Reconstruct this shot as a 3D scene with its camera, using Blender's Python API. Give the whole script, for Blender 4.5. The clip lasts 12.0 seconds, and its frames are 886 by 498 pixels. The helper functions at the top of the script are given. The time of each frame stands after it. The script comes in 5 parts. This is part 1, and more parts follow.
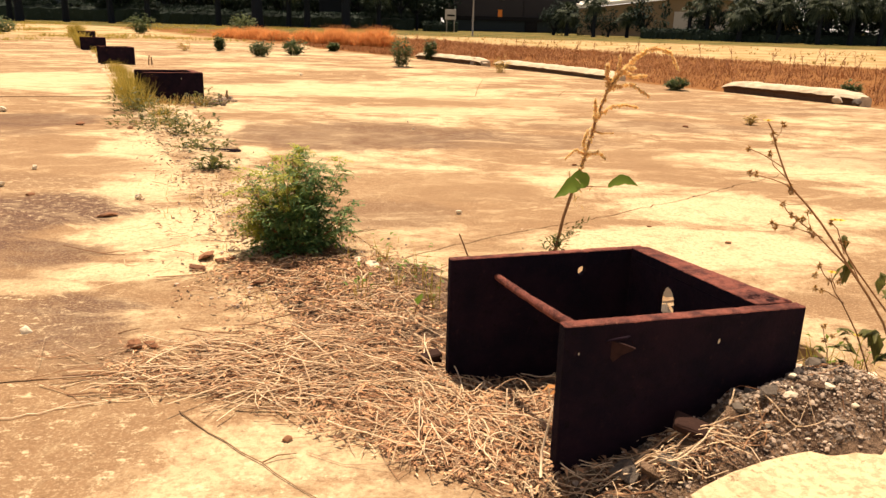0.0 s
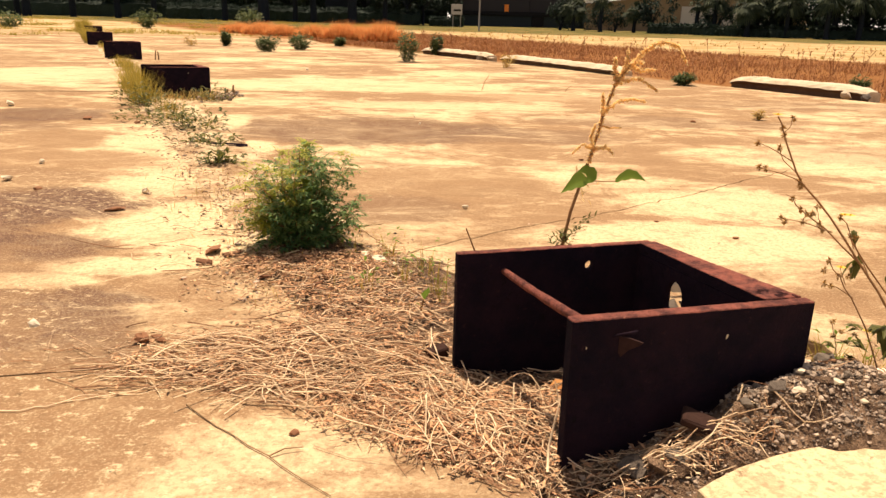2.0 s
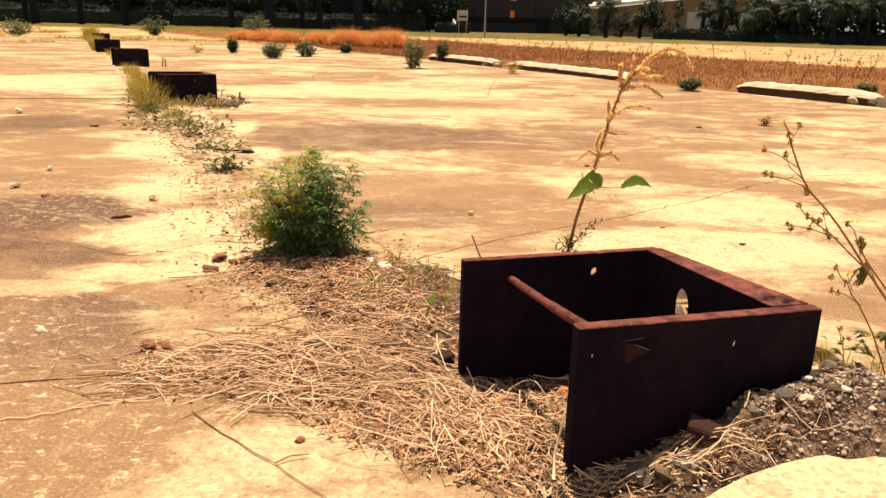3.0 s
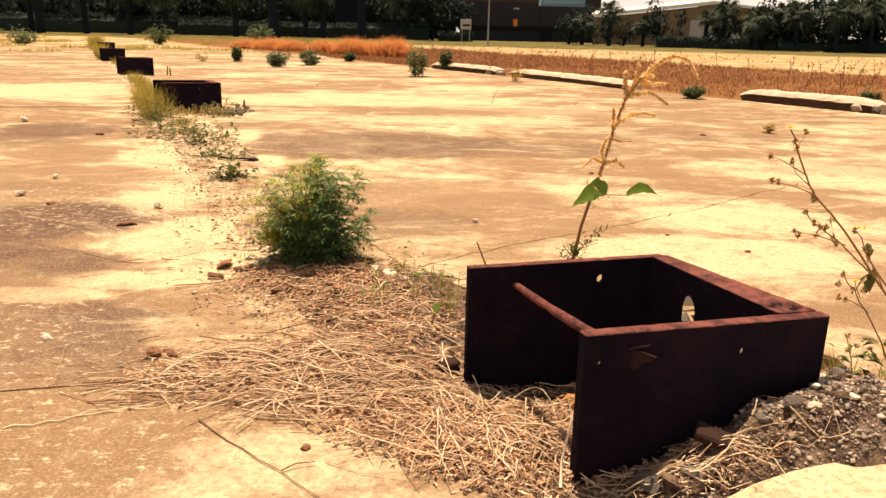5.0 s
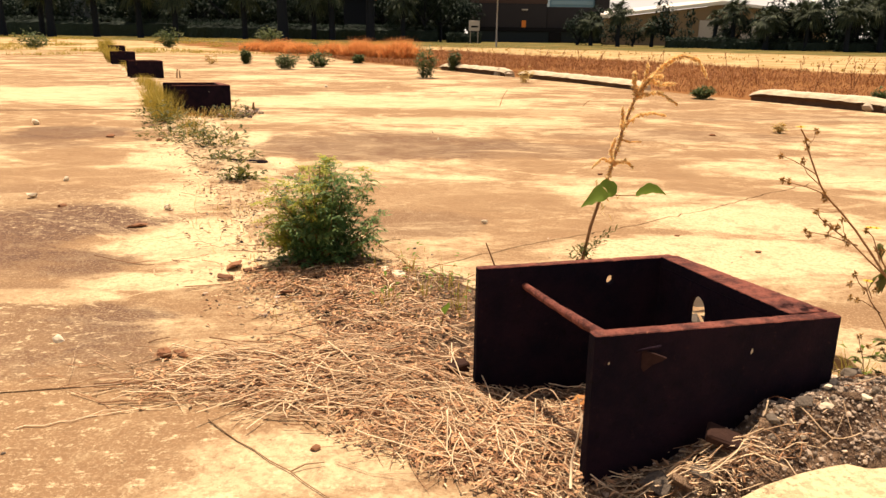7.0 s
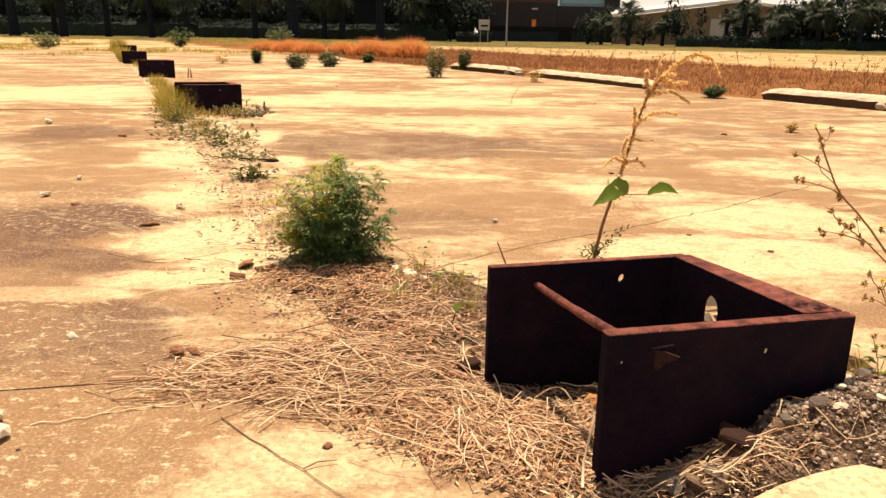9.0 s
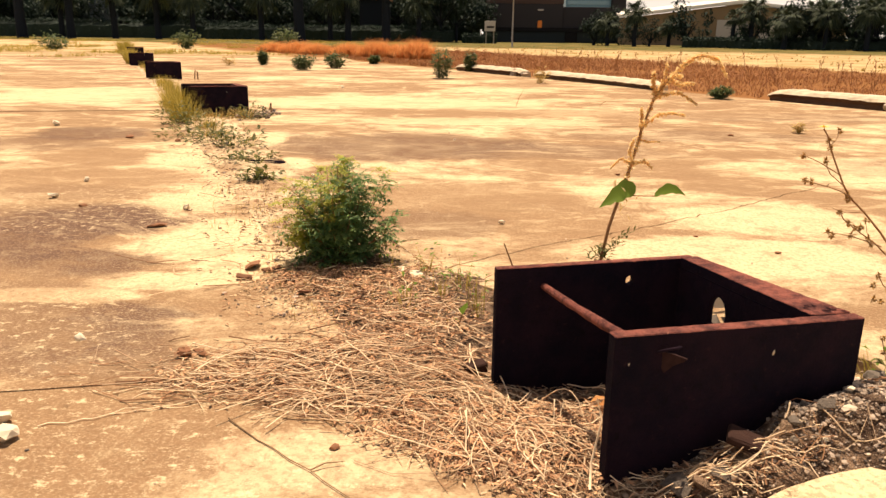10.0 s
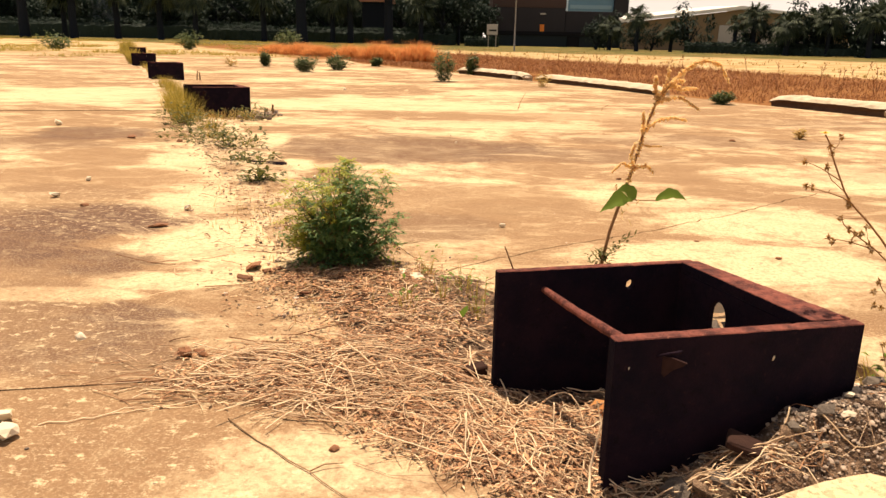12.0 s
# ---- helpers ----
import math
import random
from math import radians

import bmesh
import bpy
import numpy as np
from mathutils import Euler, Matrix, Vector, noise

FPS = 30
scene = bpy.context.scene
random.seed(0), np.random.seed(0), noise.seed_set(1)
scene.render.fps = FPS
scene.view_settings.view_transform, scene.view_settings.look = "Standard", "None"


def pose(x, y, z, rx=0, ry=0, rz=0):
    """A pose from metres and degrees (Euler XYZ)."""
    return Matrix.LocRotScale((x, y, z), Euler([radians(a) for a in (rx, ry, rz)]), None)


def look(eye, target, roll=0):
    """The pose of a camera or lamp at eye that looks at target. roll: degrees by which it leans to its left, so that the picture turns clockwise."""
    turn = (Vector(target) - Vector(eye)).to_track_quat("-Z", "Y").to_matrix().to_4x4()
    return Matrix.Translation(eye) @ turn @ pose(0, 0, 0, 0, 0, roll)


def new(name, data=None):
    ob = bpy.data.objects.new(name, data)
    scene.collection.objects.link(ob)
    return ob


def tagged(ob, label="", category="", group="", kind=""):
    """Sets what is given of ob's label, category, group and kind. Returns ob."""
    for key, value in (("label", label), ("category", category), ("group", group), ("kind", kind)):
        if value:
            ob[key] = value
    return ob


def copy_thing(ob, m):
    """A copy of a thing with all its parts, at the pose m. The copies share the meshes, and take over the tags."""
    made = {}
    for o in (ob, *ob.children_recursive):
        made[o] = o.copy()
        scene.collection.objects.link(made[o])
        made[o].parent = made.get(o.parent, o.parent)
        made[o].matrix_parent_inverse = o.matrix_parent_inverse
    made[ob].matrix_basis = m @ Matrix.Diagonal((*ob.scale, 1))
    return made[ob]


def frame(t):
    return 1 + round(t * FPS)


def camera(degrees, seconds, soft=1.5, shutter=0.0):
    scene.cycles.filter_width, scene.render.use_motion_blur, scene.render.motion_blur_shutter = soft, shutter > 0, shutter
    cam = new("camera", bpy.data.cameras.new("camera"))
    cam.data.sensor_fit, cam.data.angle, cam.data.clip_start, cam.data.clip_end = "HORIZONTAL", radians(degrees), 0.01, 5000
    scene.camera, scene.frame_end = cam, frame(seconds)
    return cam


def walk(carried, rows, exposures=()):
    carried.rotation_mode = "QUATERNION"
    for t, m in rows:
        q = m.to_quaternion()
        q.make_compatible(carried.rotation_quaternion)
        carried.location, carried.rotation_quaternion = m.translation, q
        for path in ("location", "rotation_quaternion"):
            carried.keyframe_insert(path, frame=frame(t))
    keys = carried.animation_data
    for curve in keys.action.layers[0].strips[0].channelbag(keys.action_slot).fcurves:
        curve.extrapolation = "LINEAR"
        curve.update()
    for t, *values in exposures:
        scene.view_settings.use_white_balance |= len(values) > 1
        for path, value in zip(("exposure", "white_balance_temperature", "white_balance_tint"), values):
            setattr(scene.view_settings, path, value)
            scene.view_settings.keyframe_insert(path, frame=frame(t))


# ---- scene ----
cam = camera(60.3, 12.0)
PATH = [
    (0, (0.02, 0.002, 0.926), (0.124, 1.917, 0.358), 1.5),
    (0.5, (0.021, 0.004, 0.925), (0.122, 1.917, 0.351), 1.5),
    (1, (0.02, 0.004, 0.924), (0.12, 1.916, 0.345), 1.5),
    (1.5, (0.022, 0.002, 0.923), (0.116, 1.914, 0.344), 1.5),
    (2, (0.017, 0.005, 0.922), (0.106, 1.917, 0.342), 1.5),
    (2.5, (0.017, 0.005, 0.922), (0.101, 1.918, 0.344), 1.4),
    (3, (0.018, 0.005, 0.925), (0.091, 1.922, 0.359), 1.3),
    (5, (0.012, 0.006, 0.922), (0.076, 1.929, 0.376), 1.2),
    (5.5, (0.014, 0.004, 0.922), (0.066, 1.928, 0.377), 1.0),
    (6, (0.011, 0.006, 0.921), (0.061, 1.931, 0.381), 1.0),
    (6.5, (0.015, 0.004, 0.923), (0.059, 1.928, 0.379), 1.0),
    (7, (0.011, 0.005, 0.921), (0.052, 1.93, 0.378), 0.9),
    (9, (0.005, 0.004, 0.919), (0.021, 1.929, 0.374), 0.8),
    (9.5, (0.005, 0.001, 0.922), (0.011, 1.925, 0.378), 0.7),
    (10, (0.002, 0.004, 0.92), (0.003, 1.929, 0.378), 0.7),
    (10.5, (0.002, 0.002, 0.92), (0.002, 1.927, 0.376), 0.8),
    (11, (0.002, 0.003, 0.919), (-0.001, 1.927, 0.375), 0.8),
    (11.5, (0.002, 0.005, 0.917), (0.0, 1.93, 0.373), 1.1),
    (12, (0.0, 0.001, 0.92), (0.0, 1.928, 0.385), 1.2),
]
walk(cam, [(t, look(e, g, r)) for t, e, g, r in PATH], [(0.0, 0.5, 7400, 18.5), (12.0, 0.5, 7400, 18.5)])

# ---------- world, sun ----------
SUN_ELEV, SUN_AZ = radians(75), radians(-8)   # azimuth from +y towards +x
world = bpy.data.worlds.new("world")
scene.world = world
world.use_nodes = True
wt = world.node_tree
wbg = wt.nodes["Background"]
sky = wt.nodes.new("ShaderNodeTexSky")
sky.sky_type, sky.sun_disc = "NISHITA", False
sky.sun_elevation, sky.sun_rotation = SUN_ELEV, SUN_AZ
sky.air_density, sky.dust_density, sky.ozone_density = 1.0, 2.5, 1.0
wco = wt.nodes.new("ShaderNodeTexCoord")
wmp = wt.nodes.new("ShaderNodeMapping")
wmp.inputs["Scale"].default_value = (1.2, 1.2, 5.0)
wnz = wt.nodes.new("ShaderNodeTexNoise")
wnz.inputs["Scale"].default_value, wnz.inputs["Detail"].default_value = 2.2, 6
wrp = wt.nodes.new("ShaderNodeValToRGB")
wrp.color_ramp.elements[0].position, wrp.color_ramp.elements[1].position = 0.44, 0.64
wmx = wt.nodes.new("ShaderNodeMix")
wmx.data_type = "RGBA"
wmx.inputs["B"].default_value = (10, 9.5, 8.8, 1)     # thin cloud
wt.links.new(wco.outputs["Generated"], wmp.inputs["Vector"])
wt.links.new(wmp.outputs["Vector"], wnz.inputs["Vector"])
wt.links.new(wnz.outputs["Fac"], wrp.inputs["Fac"])
wt.links.new(wrp.outputs["Color"], wmx.inputs["Factor"])
wt.links.new(sky.outputs["Color"], wmx.inputs["A"])
wsp = wt.nodes.new("ShaderNodeSeparateXYZ")
wmr = wt.nodes.new("ShaderNodeMapRange")
wmr.inputs["From Min"].default_value, wmr.inputs["From Max"].default_value = 0.22, 0.0
whz = wt.nodes.new("ShaderNodeMix")
whz.data_type = "RGBA"
whz.inputs["B"].default_value = (15.5, 14.8, 13.6, 1)     # bright humid haze
wt.links.new(wco.outputs["Generated"], wsp.inputs[0])
wt.links.new(wsp.outputs["Z"], wmr.inputs["Value"])
wt.links.new(wmr.outputs[0], whz.inputs["Factor"])
wt.links.new(wmx.outputs["Result"], whz.inputs["A"])
wt.links.new(whz.outputs["Result"], wbg.inputs["Color"])
wbg.inputs["Strength"].default_value = 0.05

sun = new("sun", bpy.data.lights.new("sun", "SUN"))
sun.data.energy, sun.data.angle, sun.data.color = 5.0, radians(0.53), (1.0, 0.87, 0.68)
sun.matrix_world = look((math.sin(SUN_AZ) * 40, math.cos(SUN_AZ) * 40, 40 * math.tan(SUN_ELEV)), (0, 0, 0))

# ---------- materials ----------


class Mat:
    """A small node builder round one Principled material."""

    def __init__(self, name, rough=0.8, metal=0.0, spec=0.3):
        self.m = bpy.data.materials.new(name)
        self.m.use_nodes = True
        self.t = self.m.node_tree
        self.b = self.t.nodes["Principled BSDF"]
        self.b.inputs["Roughness"].default_value = rough
        self.b.inputs["Metallic"].default_value = metal
        self.b.inputs["Specular IOR Level"].default_value = spec
        self.geo = self.t.nodes.new("ShaderNodeNewGeometry")
        self.pos = self.geo.outputs["Position"]

    def link(self, a, b):
        self.t.links.new(a, b)

    def scaled(self, vec, s):
        n = self.t.nodes.new("ShaderNodeVectorMath")
        n.operation = "MULTIPLY"
        self.link(vec, n.inputs[0])
        n.inputs[1].default_value = s
        return n.outputs[0]

    def noise(self, scale, detail=5, rough=0.6, vec=None, dist=0.0):
        n = self.t.nodes.new("ShaderNodeTexNoise")
        n.inputs["Scale"].default_value = scale
        n.inputs["Detail"].default_value = detail
        n.inputs["Roughness"].default_value = rough
        n.inputs["Distortion"].default_value = dist
        self.link(vec or self.pos, n.inputs["Vector"])
        return n.outputs["Fac"]

    def voronoi(self, scale, vec=None, out="Distance"):
        n = self.t.nodes.new("ShaderNodeTexVoronoi")
        n.inputs["Scale"].default_value = scale
        self.link(vec or self.pos, n.inputs["Vector"])
        return n.outputs[out]

    def math(self, op, a, b=0.0, clamp=False):
        n = self.t.nodes.new("ShaderNodeMath")
        n.operation, n.use_clamp = op, clamp
        for i, v in enumerate((a, b)):
            if isinstance(v, (int, float)):
                n.inputs[i].default_value = v
            else:
                self.link(v, n.inputs[i])
        return n.outputs[0]

    def step(self, v, lo, hi):
        n = self.t.nodes.new("ShaderNodeMapRange")
        n.interpolation_type = "SMOOTHSTEP"
        self.link(v, n.inputs["Value"])
        n.inputs["From Min"].default_value, n.inputs["From Max"].default_value = lo, hi
        return n.outputs[0]

    def mix(self, fac, a, b):
        n = self.t.nodes.new("ShaderNodeMix")
        n.data_type = "RGBA"
        for key, v in (("Factor", fac), ("A", a), ("B", b)):
            if isinstance(v, (int, float)):
                n.inputs[key].default_value = v
            elif isinstance(v, tuple):
                n.inputs[key].default_value = (*v, 1)
            else:
                self.link(v, n.inputs[key])
        return n.outputs["Result"]

    def color(self, c):
        if isinstance(c, tuple):
            self.b.inputs["Base Color"].default_value = (*c, 1)
        else:
            self.link(c, self.b.inputs["Base Color"])

    def bump(self, h, strength=0.4, dist=0.01):
        n = self.t.nodes.new("ShaderNodeBump")
        n.inputs["Strength"].default_value, n.inputs["Distance"].default_value = strength, dist
        self.link(h, n.inputs["Height"])
        self.link(n.outputs[0], self.b.inputs["Normal"])

    def island(self):
        return self.geo.outputs["Random Per Island"]

    def split(self):
        n = self.t.nodes.new("ShaderNodeSeparateXYZ")
        self.link(self.pos, n.inputs[0])
        return n.outputs[0], n.outputs[1]

    def blot(self, warp, x, y, rx, ry):
        """1 inside a worn ellipse on the ground, 0 outside, with a ragged rim."""
        px, py = self.split()
        dx = self.math("DIVIDE", self.math("SUBTRACT", px, x), rx)
        dy = self.math("DIVIDE", self.math("SUBTRACT", py, y), ry)
        r = self.math("SQRT", self.math("ADD", self.math("MULTIPLY", dx, dx), self.math("MULTIPLY", dy, dy)))
        r = self.math("ADD", r, self.math("MULTIPLY", self.math("SUBTRACT", warp, 0.5), 2.4))
        n = self.t.nodes.new("ShaderNodeMapRange")
        n.interpolation_type = "SMOOTHSTEP"
        self.link(r, n.inputs["Value"])
        n.inputs["From Min"].default_value, n.inputs["From Max"].default_value = 1.05, 0.7
        return n.outputs[0]


def concrete_material():
    k = Mat("stained_concrete", 0.95, spec=0.04)
    lie = k.scaled(k.pos, (0.7, 1.0, 1.0))
    broad = k.noise(0.6, 9, 0.68, lie, 0.5)
    mid = k.noise(2.8, 9, 0.72, lie, 0.5)
    warp = k.noise(1.9, 11, 0.8, lie, 0.6)
    cloudy = k.noise(6.5, 8, 0.75, k.pos, 0.6)
    wash = k.noise(1.7, 10, 0.74, k.scaled(k.pos, (0.62, 1.15, 1.0)), 1.0)
    fine = k.noise(48, 6, 0.75)
    grit = k.noise(260, 3, 0.7)
    pits = k.step(k.noise(30, 4, 0.8), 0.63, 0.7)
    specks = k.step(k.noise(75, 3, 0.7), 0.64, 0.7)
    flakes = k.step(k.noise(30, 8, 0.8, k.scaled(k.pos, (0.7, 1.0, 1.0))), 0.55, 0.6)
    pale, tan, dark = (0.72, 0.57, 0.355), (0.285, 0.178, 0.1), (0.1, 0.055, 0.046)
    c = k.mix(k.step(k.math("ADD", broad, k.math("MULTIPLY", mid, 0.6)), 0.74, 0.92), tan, pale)
    c = k.mix(k.math("MULTIPLY", k.step(wash, 0.51, 0.6), 0.55), c, (0.25, 0.152, 0.085))
    c = k.mix(k.math("MULTIPLY", k.step(wash, 0.46, 0.37), 0.55), c, (0.7, 0.55, 0.34))
    for x, y, rx, ry, col, amt in STAINS:
        b = k.math("MULTIPLY", k.blot(warp, x, y, rx, ry), amt)
        c = k.mix(b, c, {"d": dark, "t": tan, "p": pale}[col])
    c = k.mix(k.math("MULTIPLY", k.step(wash, 0.51, 0.6), 0.26), c, (0.235, 0.142, 0.08))
    c = k.mix(k.math("MULTIPLY", k.step(wash, 0.46, 0.37), 0.25), c, (0.7, 0.55, 0.34))
    c = k.mix(k.math("MULTIPLY", k.step(mid, 0.52, 0.66), 0.25), c, (0.24, 0.148, 0.082))
    c = k.mix(k.math("MULTIPLY", k.step(cloudy, 0.51, 0.63), 0.36), c, (0.21, 0.128, 0.073))
    c = k.mix(k.math("MULTIPLY", k.step(cloudy, 0.46, 0.36), 0.24), c, (0.62, 0.49, 0.3))
    flaked = 0.06
    for x, y, rx, ry in FLAKED:
        flaked = k.math("MAXIMUM", flaked, k.blot(warp, x, y, rx, ry))
    c = k.mix(k.math("MULTIPLY", k.math("MULTIPLY", flakes, flaked), 0.72), c, (0.76, 0.62, 0.4))
    c = k.mix(k.math("MULTIPLY", pits, 0.5), c, (0.15, 0.09, 0.05))
    c = k.mix(k.math("MULTIPLY", specks, 0.45), c, (0.12, 0.072, 0.042))
    c = k.mix(k.math("MULTIPLY", k.step(fine, 0.46, 0.6), 0.42), c, (0.2, 0.122, 0.068))
    c = k.mix(k.math("MULTIPLY", k.step(k.noise(105, 4, 0.75), 0.5, 0.62), 0.35), c, (0.6, 0.47, 0.3))
    k.color(c)
    k.bump(k.math("ADD", k.math("MULTIPLY", fine, 0.8), k.math("SUBTRACT", k.math("MULTIPLY", grit, 0.5), pits)), 0.7, 0.007)
    return k.m


def ground_material():
    k = Mat("earth_and_field", 0.95, spec=0.1)
    px, py = k.split()
    s = k.math("ADD", k.math("MULTIPLY", px, 0.88), k.math("MULTIPLY", py, 0.47))
    s = k.math("ADD", s, k.math("MULTIPLY", k.math("SUBTRACT", k.noise(0.25, 5), 0.5), 7))
    big, small = k.noise(0.6, 5), k.noise(9, 6, 0.7)
    soil = k.mix(small, (0.17, 0.11, 0.06), (0.42, 0.3, 0.16))
    far_left = k.mix(k.step(k.noise(0.35, 7, 0.7), 0.42, 0.6), (0.56, 0.42, 0.24), (0.3, 0.19, 0.075))
    c = k.mix(k.step(py, 28, 40), soil, far_left)
    red = k.mix(small, (0.13, 0.055, 0.02), (0.33, 0.15, 0.05))
    sand = k.mix(k.step(big, 0.38, 0.6), (0.5, 0.37, 0.2), (0.34, 0.23, 0.1))
    lawn = k.mix(k.step(k.noise(0.35, 4), 0.4, 0.62), (0.075, 0.08, 0.022), (0.2, 0.145, 0.05))
    c = k.mix(k.step(s, 9.5, 11), c, red)
    c = k.mix(k.step(s, 21.5, 24), c, sand)
    c = k.mix(k.step(k.math("SUBTRACT", s, k.math("MULTIPLY", px, 0.7)), 27, 30), c, lawn)
    k.color(c)
    k.bump(small, 0.7, 0.03)
    return k.m


def soil_material():
    k = Mat("dry_soil_and_grit", 0.95, spec=0.1)
    a, b = k.noise(14, 6, 0.7), k.noise(90, 4, 0.7)
    c = k.mix(k.step(a, 0.35, 0.65), (0.075, 0.045, 0.033), (0.38, 0.255, 0.17))
    c = k.mix(k.math("MULTIPLY", k.step(b, 0.52, 0.75), 0.5), c, (0.5, 0.37, 0.23))
    k.color(c)
    k.bump(k.math("ADD", a, b), 1.0, 0.03)
    return k.m


def sand_material():
    k = Mat("joint_sand", 0.95, spec=0.1)
    a, b, d = k.noise(3.5, 6, 0.7), k.noise(60, 4, 0.7), k.noise(16, 5, 0.75)
    c = k.mix(k.step(a, 0.35, 0.62), (0.3, 0.19, 0.105), (0.64, 0.5, 0.32))
    c = k.mix(k.math("MULTIPLY", k.step(d, 0.52, 0.68), 0.7), c, (0.16, 0.095, 0.055))
    c = k.mix(k.math("MULTIPLY", k.step(b, 0.5, 0.75), 0.5), c, (0.55, 0.42, 0.27))
    k.color(c)
    k.bump(k.math("ADD", d, b), 0.8, 0.015)
    return k.m


# brighter, redder copy of the rust, with sunlight on the tops painted in
def lit_rust_material():
    k = Mat("lit_red_rust", 0.85, 0.0, 0.15)
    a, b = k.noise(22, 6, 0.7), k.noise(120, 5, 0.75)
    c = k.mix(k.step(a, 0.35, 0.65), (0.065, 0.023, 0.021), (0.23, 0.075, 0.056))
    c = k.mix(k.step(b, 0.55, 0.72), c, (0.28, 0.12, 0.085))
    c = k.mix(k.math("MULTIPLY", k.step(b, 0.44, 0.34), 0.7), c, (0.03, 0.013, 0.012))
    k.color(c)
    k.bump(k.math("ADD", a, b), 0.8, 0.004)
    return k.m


def rust_material():
    k = Mat("rusted_steel", 0.85, 0.0, 0.08)
    # darker of the two rusts; shaded plate faces rely on its near-black base
    a, b, d = k.noise(9, 6, 0.65), k.noise(60, 5, 0.7), k.noise(240, 3, 0.6)
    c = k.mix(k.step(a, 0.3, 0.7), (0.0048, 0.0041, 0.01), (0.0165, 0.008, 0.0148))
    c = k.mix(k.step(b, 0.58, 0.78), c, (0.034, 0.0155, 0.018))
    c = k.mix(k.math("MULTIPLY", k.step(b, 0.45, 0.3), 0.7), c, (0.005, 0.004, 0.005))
    k.color(c)
    k.bump(k.math("ADD", b, k.math("MULTIPLY", d, 0.5)), 0.7, 0.004)
    return k.m


def varied(name, a, b, rough=0.85, spec=0.2, scale=30.0, bump=0.3, dist=0.004, isle=0.7, single=False):
    """A surface between two colours, by piece (or by object, where single) and by grain."""
    k = Mat(name, rough, 0, spec)
    n = k.noise(scale, 4, 0.65)
    piece = k.t.nodes.new("ShaderNodeObjectInfo").outputs["Random"] if single else k.island()
    f = k.math("ADD", k.math("MULTIPLY", piece, isle), k.math("MULTIPLY", n, 1 - isle), True)
    k.color(k.mix(f, a, b))
    if bump:
        k.bump(n, bump, dist)
    return k.m


def leaf_material(name, a, b, glow=0.35, rough=0.55):
    """A leaf that lets part of the light through."""
    k = Mat(name, rough, 0, 0.3)
    n = k.noise(25, 3)
    f = k.math("ADD", k.math("MULTIPLY", k.island(), 0.75), k.math("MULTIPLY", n, 0.25), True)
    c = k.mix(f, a, b)
    k.color(c)
    tr = k.t.nodes.new("ShaderNodeBsdfTranslucent")
    mx = k.t.nodes.new("ShaderNodeMixShader")
    mx.inputs[0].default_value = glow
    k.link(c, tr.inputs["Color"])
    k.link(k.b.outputs[0], mx.inputs[1])
    k.link(tr.outputs[0], mx.inputs[2])
    k.link(mx.outputs[0], k.t.nodes["Material Output"].inputs["Surface"])
    return k.m


# worn patches of the slabs: x, y, half-lengths, tone, strength
STAINS = (
    (-1.8, 3.75, 0.6, 0.45, "d", 1.0), (-2.6, 3.6, 0.7, 0.6, "d", 0.7), (-2.55, 5.8, 0.6, 0.5, "t", 0.9), (-3.25, 7.1, 0.7, 0.45, "d", 0.75),
    (-1.3, 2.3, 0.5, 0.3, "d", 0.85), (-1.0, 2.02, 0.35, 0.14, "d", 0.6), (-1.6, 2.5, 0.5, 0.3, "d", 0.6), (-0.95, 3.35, 0.4, 0.5, "p", 0.85),
    (-1.38, 2.6, 0.35, 0.09, "p", 0.9), (-1.08, 2.78, 0.28, 0.13, "p", 0.9), (-0.8, 2.98, 0.28, 0.2, "p", 0.9), (-1.4, 4.6, 0.4, 0.8, "p", 0.85), (-0.45, 6.55, 1.35, 0.95, "d", 0.7), (0.9, 6.3, 1.1, 0.5, "d", 0.45),
    (0.15, 4.4, 0.8, 0.55, "t", 0.85), (-0.02, 3.75, 0.4, 0.35, "d", 0.4), (1.85, 3.95, 0.6, 0.45, "p", 0.85), (2.5, 7.4, 1.6, 0.5, "d", 0.4), (3.6, 5.6, 1.1, 0.5, "d", 0.35), (4.2, 9.3, 2.4, 0.6, "d", 0.35),
    (1.9, 9.5, 3.2, 0.5, "t", 0.6), (-0.9, 10.8, 2.4, 1.1, "p", 0.85), (-5.5, 11.5, 1.6, 1.5, "p", 0.85), (-6.0, 8.0, 1.5, 0.8, "t", 0.6),
    (-2.2, 4.8, 0.7, 0.5, "t", 0.8), (-3.6, 6.4, 0.9, 0.5, "d", 0.45), (-0.3, 1.52, 0.4, 0.13, "p", 0.6), (-0.75, 1.5, 0.3, 0.2, "t", 0.8),
    (1.3, 3.2, 0.8, 0.4, "p", 0.9), (-1.9, 6.0, 0.4, 0.8, "p", 0.9), (-1.12, 5.35, 0.22, 0.5, "p", 1.0), (-1.55, 6.7, 0.18, 0.5, "p", 0.9), (0.4, 8.4, 1.6, 0.5, "p", 0.7),
    (-1.5, 3.02, 0.36, 0.24, "d", 0.8), (-2.1, 3.2, 0.6, 0.45, "d", 0.85), (-2.25, 4.4, 0.5, 0.25, "d", 0.5), (-0.95, 1.6, 0.55, 0.4, "t", 0.85), (-1.9, 2.2, 0.8, 0.9, "t", 0.6), (-2.5, 4.6, 0.9, 0.9, "t", 0.6), (1.1, 1.2, 0.7, 0.45, "p", 1.0),
)
